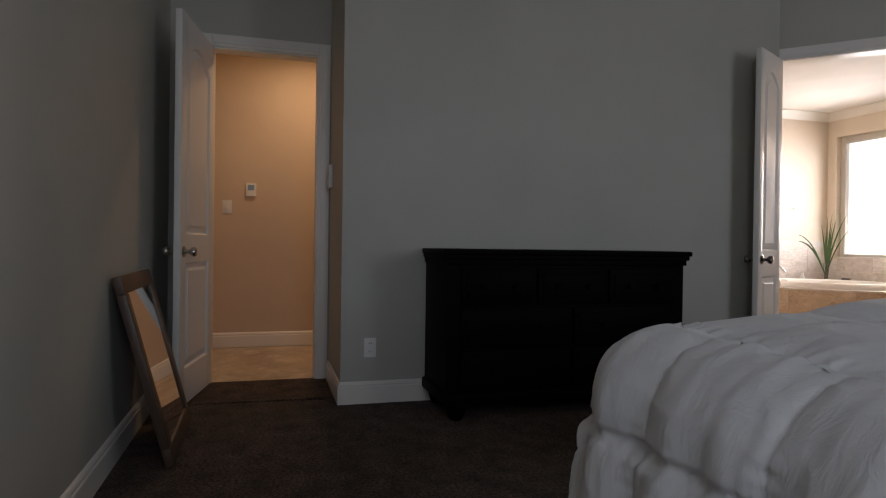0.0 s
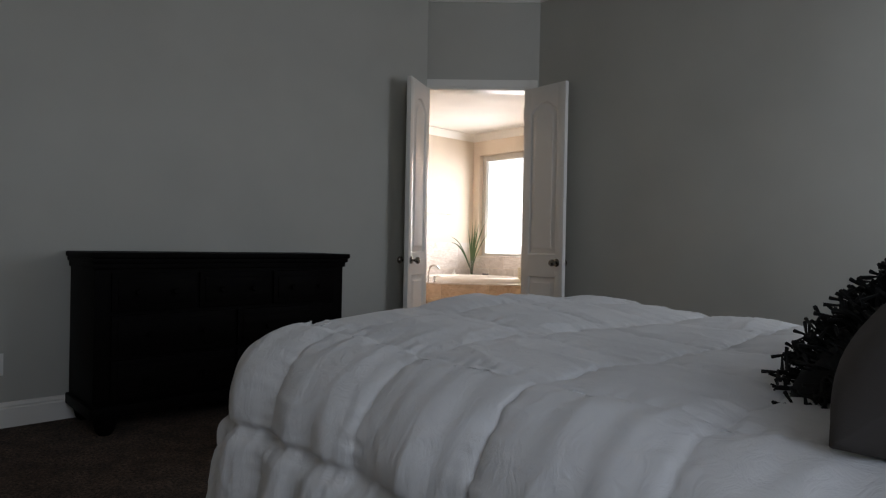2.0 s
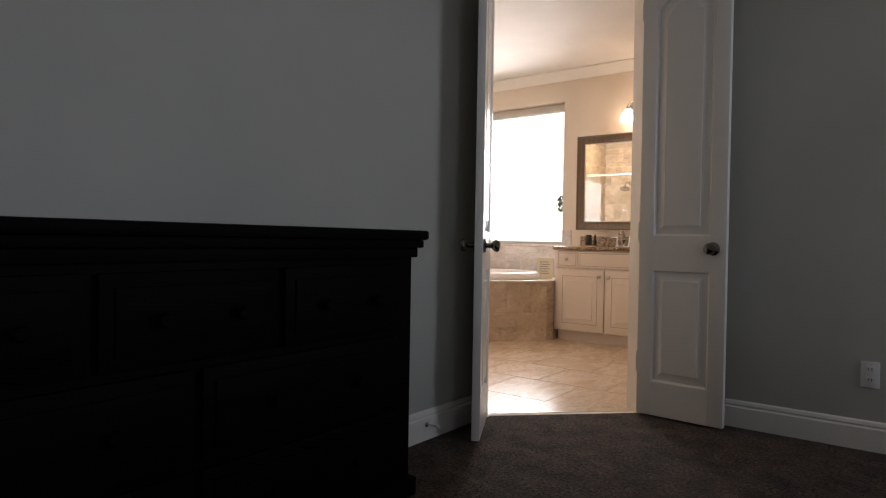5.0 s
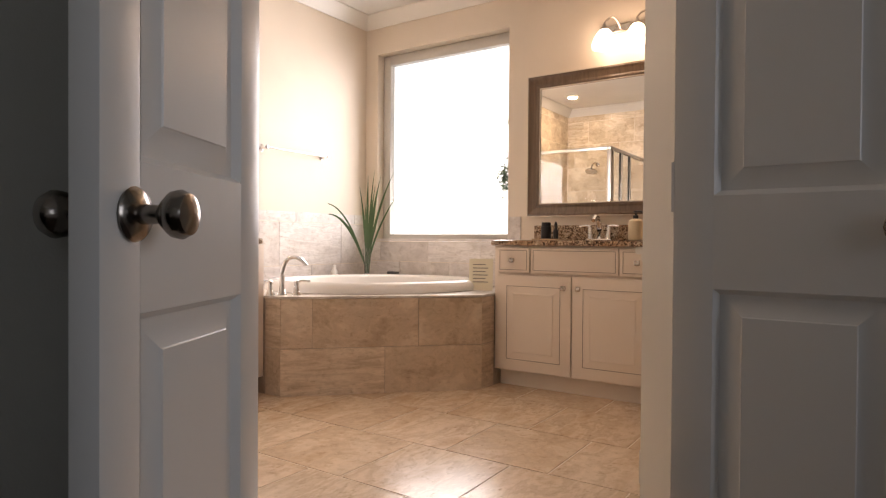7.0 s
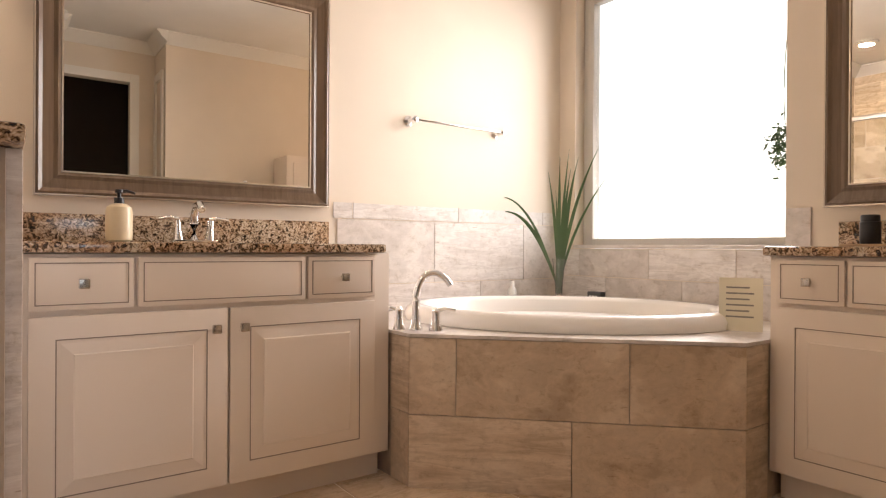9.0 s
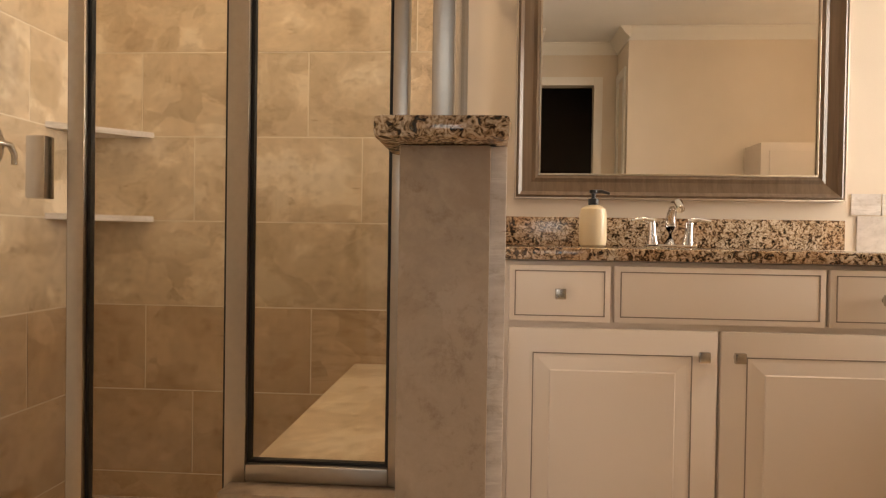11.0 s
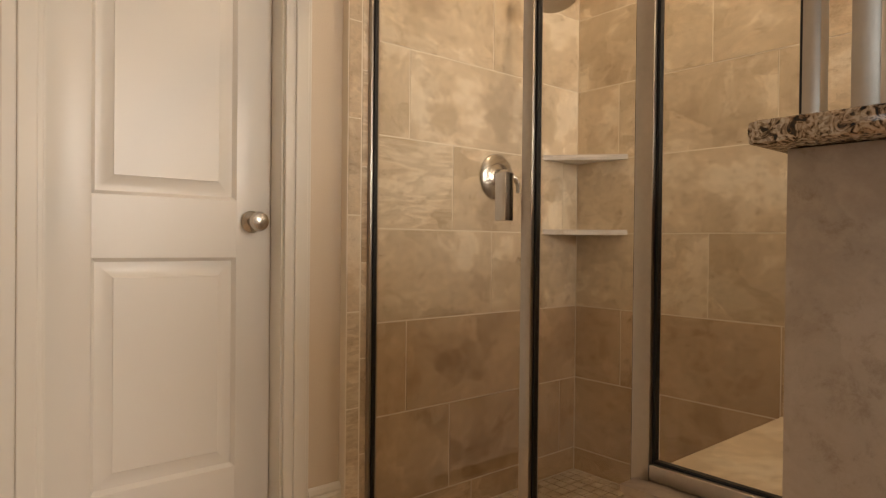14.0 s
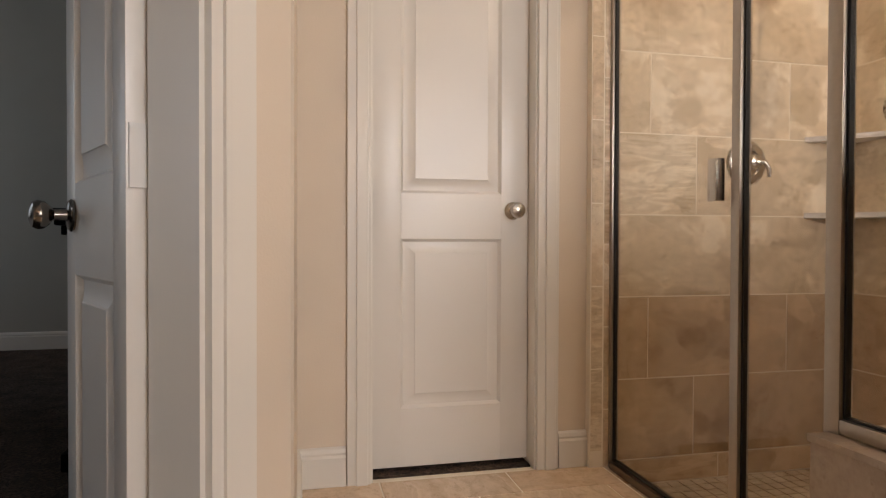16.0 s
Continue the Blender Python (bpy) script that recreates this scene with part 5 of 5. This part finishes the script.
part("door_handle", bm, NICKEL, enc, "flat brushed nickel pull")

sv = thing("shower_valve", "round brushed nickel shower valve with lever", "shower valve", pose(0.49, -4.134, 1.14, -90, 0, 0))
part("escutcheon", lathe(bmesh.new(), [(0.088, 0), (0.088, 0.004), (0.080, 0.012), (0.055, 0.016), (0.050, 0.010), (0.040, 0.012), (0.032, 0.018)], None, 36), NICKEL, sv, "", 50)
bm = lathe(bmesh.new(), [(0.030, 0.016), (0.028, 0.05), (0.022, 0.062), (0.012, 0.066)], None, 20)
tube(bm, [(0, 0, 0.055), (-0.03, 0.005, 0.07), (-0.045, 0.03, 0.072), (-0.046, 0.06, 0.07)], [0.012, 0.010, 0.009, 0.008], 10)
part("lever", bm, NICKEL, sv)
sh = thing("shower_fixture", "round nickel shower head on a bent arm", "shower head", pose(0.42, -4.135, 1.88))
part("arm", tube(bmesh.new(), arc((0, 0, 0), (0, 0.16, 0.04), (0, 0.22, -0.06), 10), 0.010, 10), NICKEL, sh)
part("head", lathe(bmesh.new(), [(0.075, 0), (0.078, 0.012), (0.05, 0.03), (0.016, 0.05)], pose(0, 0.235, -0.12, 20, 0, 0), 28), NICKEL, sh)
part("flange", lathe(bmesh.new(), [(0.030, 0), (0.028, 0.008), (0.012, 0.014)], pose(0, 0, 0, -90, 0, 0), 20), NICKEL, sh)


def corner_shelf(z):
    bm = bmesh.new()
    pts = [(0, 0), (0.22, 0), (0.11, 0.125), (0, 0.25)]
    lo, hi = ([bm.verts.new((x, y, h)) for x, y in pts] for h in (0, 0.02))
    bm.faces.new(lo[::-1]), bm.faces.new(hi)
    for i in range(len(pts)):
        j = (i + 1) % len(pts)
        bm.faces.new((lo[i], lo[j], hi[j], hi[i]))
    return solid("corner_shelf", bm, TILE_PALE, "pale stone corner shelf in the shower", "shelf", pose(0.001, -4.134, z), "shower shelves", None)


corner_shelf(1.232)
corner_shelf(0.93)

# shower floor mosaic
bm = bmesh.new()
for i in range(20):
    for j in range(20):
        x, y = 0.004 + i * 0.052, -4.128 + j * 0.050
        if y < -3.14:
            box(bm, x, x + 0.046, y, y + 0.045, -0.081, -0.073)
tagged(part("mosaic_tile", bm, MOSAIC, bpy.data.objects["floor_shower"], "small square stone mosaic"), kind="stuff")

# ---- tiles ----
cache = {}


def tile(parent, material, x0, x1, y0, y1, z0, z1, gap=0.0045):
    """One tile as an object of its own; sizes that repeat share a mesh. gap is taken off the two long directions."""
    s3 = [x1 - x0, y1 - y0, z1 - z0]
    thin = s3.index(min(s3))
    d = [v if k == thin else v - gap for k, v in enumerate(s3)]
    key = (material.name, tuple(round(v, 4) for v in d))
    if key not in cache:
        cache[key] = mesh_of("tile", B(-d[0] / 2, d[0] / 2, -d[1] / 2, d[1] / 2, -d[2] / 2, d[2] / 2), material)
    return piece("tile", cache[key], parent, ((x0 + x1) / 2, (y0 + y1) / 2, (z0 + z1) / 2))


def cuts(a, b, j, step):
    """The joints between a and b, with one joint at j."""
    k = math.floor((a - j) / step) - 1
    out = [a]
    while j + k * step < b - 0.03:
        if j + k * step > a + 0.03:
            out.append(j + k * step)
        k += 1
    return out + [b]


ROWS = [-0.075, 0.02, 0.322, 0.629, 0.935, 1.238, 1.54, 1.845, 2.15, 2.455, 2.535]
VJ = [0.60, 0.71, 0.905, 0.508, 0.705, 0.90, 0.508, 0.71, 0.9, 0.6]
WJ = [-3.5, -3.732, -3.91, -3.55, -3.734, -3.93, -3.545, -3.73, -3.92, -3.5]
ws, ww, wc = (bpy.data.objects[n] for n in ("wall_shower_south", "wall_shower_west", "wall_closet"))
for k in range(10):
    z0, z1 = ROWS[k], ROWS[k + 1]
    c = cuts(0.0, 1.03, VJ[k], 0.61)
    for a, b_ in zip(c, c[1:]):
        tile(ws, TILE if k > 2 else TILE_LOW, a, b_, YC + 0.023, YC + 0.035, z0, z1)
    c = cuts(-4.134, -2.832, WJ[k], 0.61)
    for a, b_ in zip(c, c[1:]):
        if not (z1 < 0.42 and a > -3.13):
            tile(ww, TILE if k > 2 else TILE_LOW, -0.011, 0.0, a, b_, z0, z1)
for k in range(8):
    z0, z1 = 0.0 + 0.305 * k + 0.06, 0.06 + 0.305 * (k + 1)
    tile(ws, TILE, 1.032, 1.088, YC + 0.023, YC + 0.0355, max(0, z0 - 0.15), z1 - 0.15)
    tile(ws, TILE, 1.09, 1.138, YC + 0.023, YC + 0.035, max(0, z0), min(z1, 2.53))

# tub front and surround
front = part("front_backing", bmesh.new(), HALF_WALL, tub)
bm = bmesh.new()
poly = [(0.004, -1.493), (0.694, -1.493), (1.493, -0.694), (1.493, -0.004)]
for (ax, ay), (bx, by) in zip(poly, poly[1:]):
    d = Vector((bx - ax, by - ay)).normalized()
    n = Vector((-d.y, d.x)) * 0.02
    q4 = [(ax, ay), (bx, by), (bx + n.x, by + n.y), (ax + n.x, ay + n.y)]
    lo, hi = ([bm.verts.new((x, y, z)) for x, y in q4] for z in (0.0, DECK - 0.014))
    bm.faces.new(lo[::-1]), bm.faces.new(hi)
    for i in range(4):
        bm.faces.new((lo[i], lo[(i + 1) % 4], hi[(i + 1) % 4], hi[i]))
bm.to_mesh(front.data)
bm.free()
for z0, z1, js in ((0.0, 0.262, (0.0, 0.57, 1.131)), (0.262, DECK - 0.013, (0.0, 0.17, 0.76, 1.131))):
    for a, b_ in zip(js, js[1:]):
        me = mesh_of("tile", B(-(b_ - a) / 2 + 0.0016, (b_ - a) / 2 - 0.0016, -0.006, 0.006, -(z1 - z0) / 2 + 0.0016, (z1 - z0) / 2 - 0.0016), TILE_TUB)
        c = (a + b_) / 2
        piece("tile", me, tub, (0.70 + c * R2 - 0.004, -1.50 + c * R2 + 0.004, (z0 + z1) / 2), (0, 0, math.pi / 4))
    tile(tub, TILE_TUB, 0.575, 0.698, -1.498, -1.486, z0, z1)
    tile(tub, TILE_TUB, 1.486, 1.498, -0.70, -0.555, z0, z1)
wbw, wbn = bpy.data.objects["wall_bath_west"], bpy.data.objects["wall_bath_north"]
for z0, z1, j in ((DECK + 0.001, 0.68, -0.6), (0.68, 0.985, -0.9), (0.985, 1.06, -0.75)):
    y0 = -1.44 if z0 < 0.97 else -1.46
    c = cuts(y0, -0.012, j, 0.61)
    for a, b_ in zip(c, c[1:]):
        tile(wbw, TILE_PALE, 0.001, 0.005, a, b_, z0, z1)
for z0, z1, j in ((DECK + 0.001, 0.70, 0.35), (0.70, 0.853, 0.62)):
    c = cuts(0.012, 1.485, j, 0.46)
    for a, b_ in zip(c, c[1:]):
        tile(wbn, TILE_PALE, a, b_, -0.005, -0.001, z0, z1)
tile(wbn, TILE_PALE, 1.292, 1.395, -0.011, -0.001, 0.867, 1.03)

# bathroom floor tiles, each row a third further along
T = 0.457
k = 0
y = -2.61 - 4 * T
row = -4
while y < -0.3:
    j = 2.52 + row * T / 3
    c = cuts(0.49, 3.05, j, T)
    for a, b_ in zip(c, c[1:]):
        cy0, cy1 = max(y, -4.165), min(y + T, 0.0)
        if cy1 - cy0 < 0.03:
            continue
        if b_ <= 1.10 and cy1 < -2.7:
            continue
        a2 = max(a, 1.085) if cy0 < -2.69 else a
        if b_ - a2 < 0.03 or (a - cy0 > 5.50 and cy0 > -3.1) or (b_ < 1.0 and cy0 > -1.3):
            continue
        b2 = b_
        if cy0 < -3.1 and b2 > XN:
            b2 = XN - 0.001
            if b2 - a2 < 0.03:
                continue
        if b2 - cy0 < 5.44 or cy0 < -3.1:
            tile(bath_floor, TILE_FLOOR, a2, b2, cy0, cy1, -0.005, 0.001, 0.0065)
        else:
            # cut along the slanted threshold
            pts = [(a2, cy0), (b2, cy0), (b2, cy1), (a2, cy1)]
            out = []
            for i in range(4):
                p, q_ = pts[i], pts[(i + 1) % 4]
                fp_, fq = 5.44 - (p[0] - p[1]), 5.44 - (q_[0] - q_[1])
                if fp_ >= 0:
                    out.append(p)
                if fp_ * fq < 0:
                    t = fp_ / (fp_ - fq)
                    out.append((p[0] + (q_[0] - p[0]) * t, p[1] + (q_[1] - p[1]) * t))
            if len(out) > 2:
                bm = bmesh.new()
                lo, hi = ([bm.verts.new((x, yy, z)) for x, yy in out] for z in (-0.005, 0.001))
                bm.faces.new(lo[::-1]), bm.faces.new(hi)
                for i in range(len(out)):
                    n = (i + 1) % len(out)
                    bm.faces.new((lo[i], lo[n], hi[n], hi[i]))
                piece("tile", mesh_of("tile", bm, TILE_FLOOR), bath_floor, (0, 0, 0))
    y += T
    row += 1
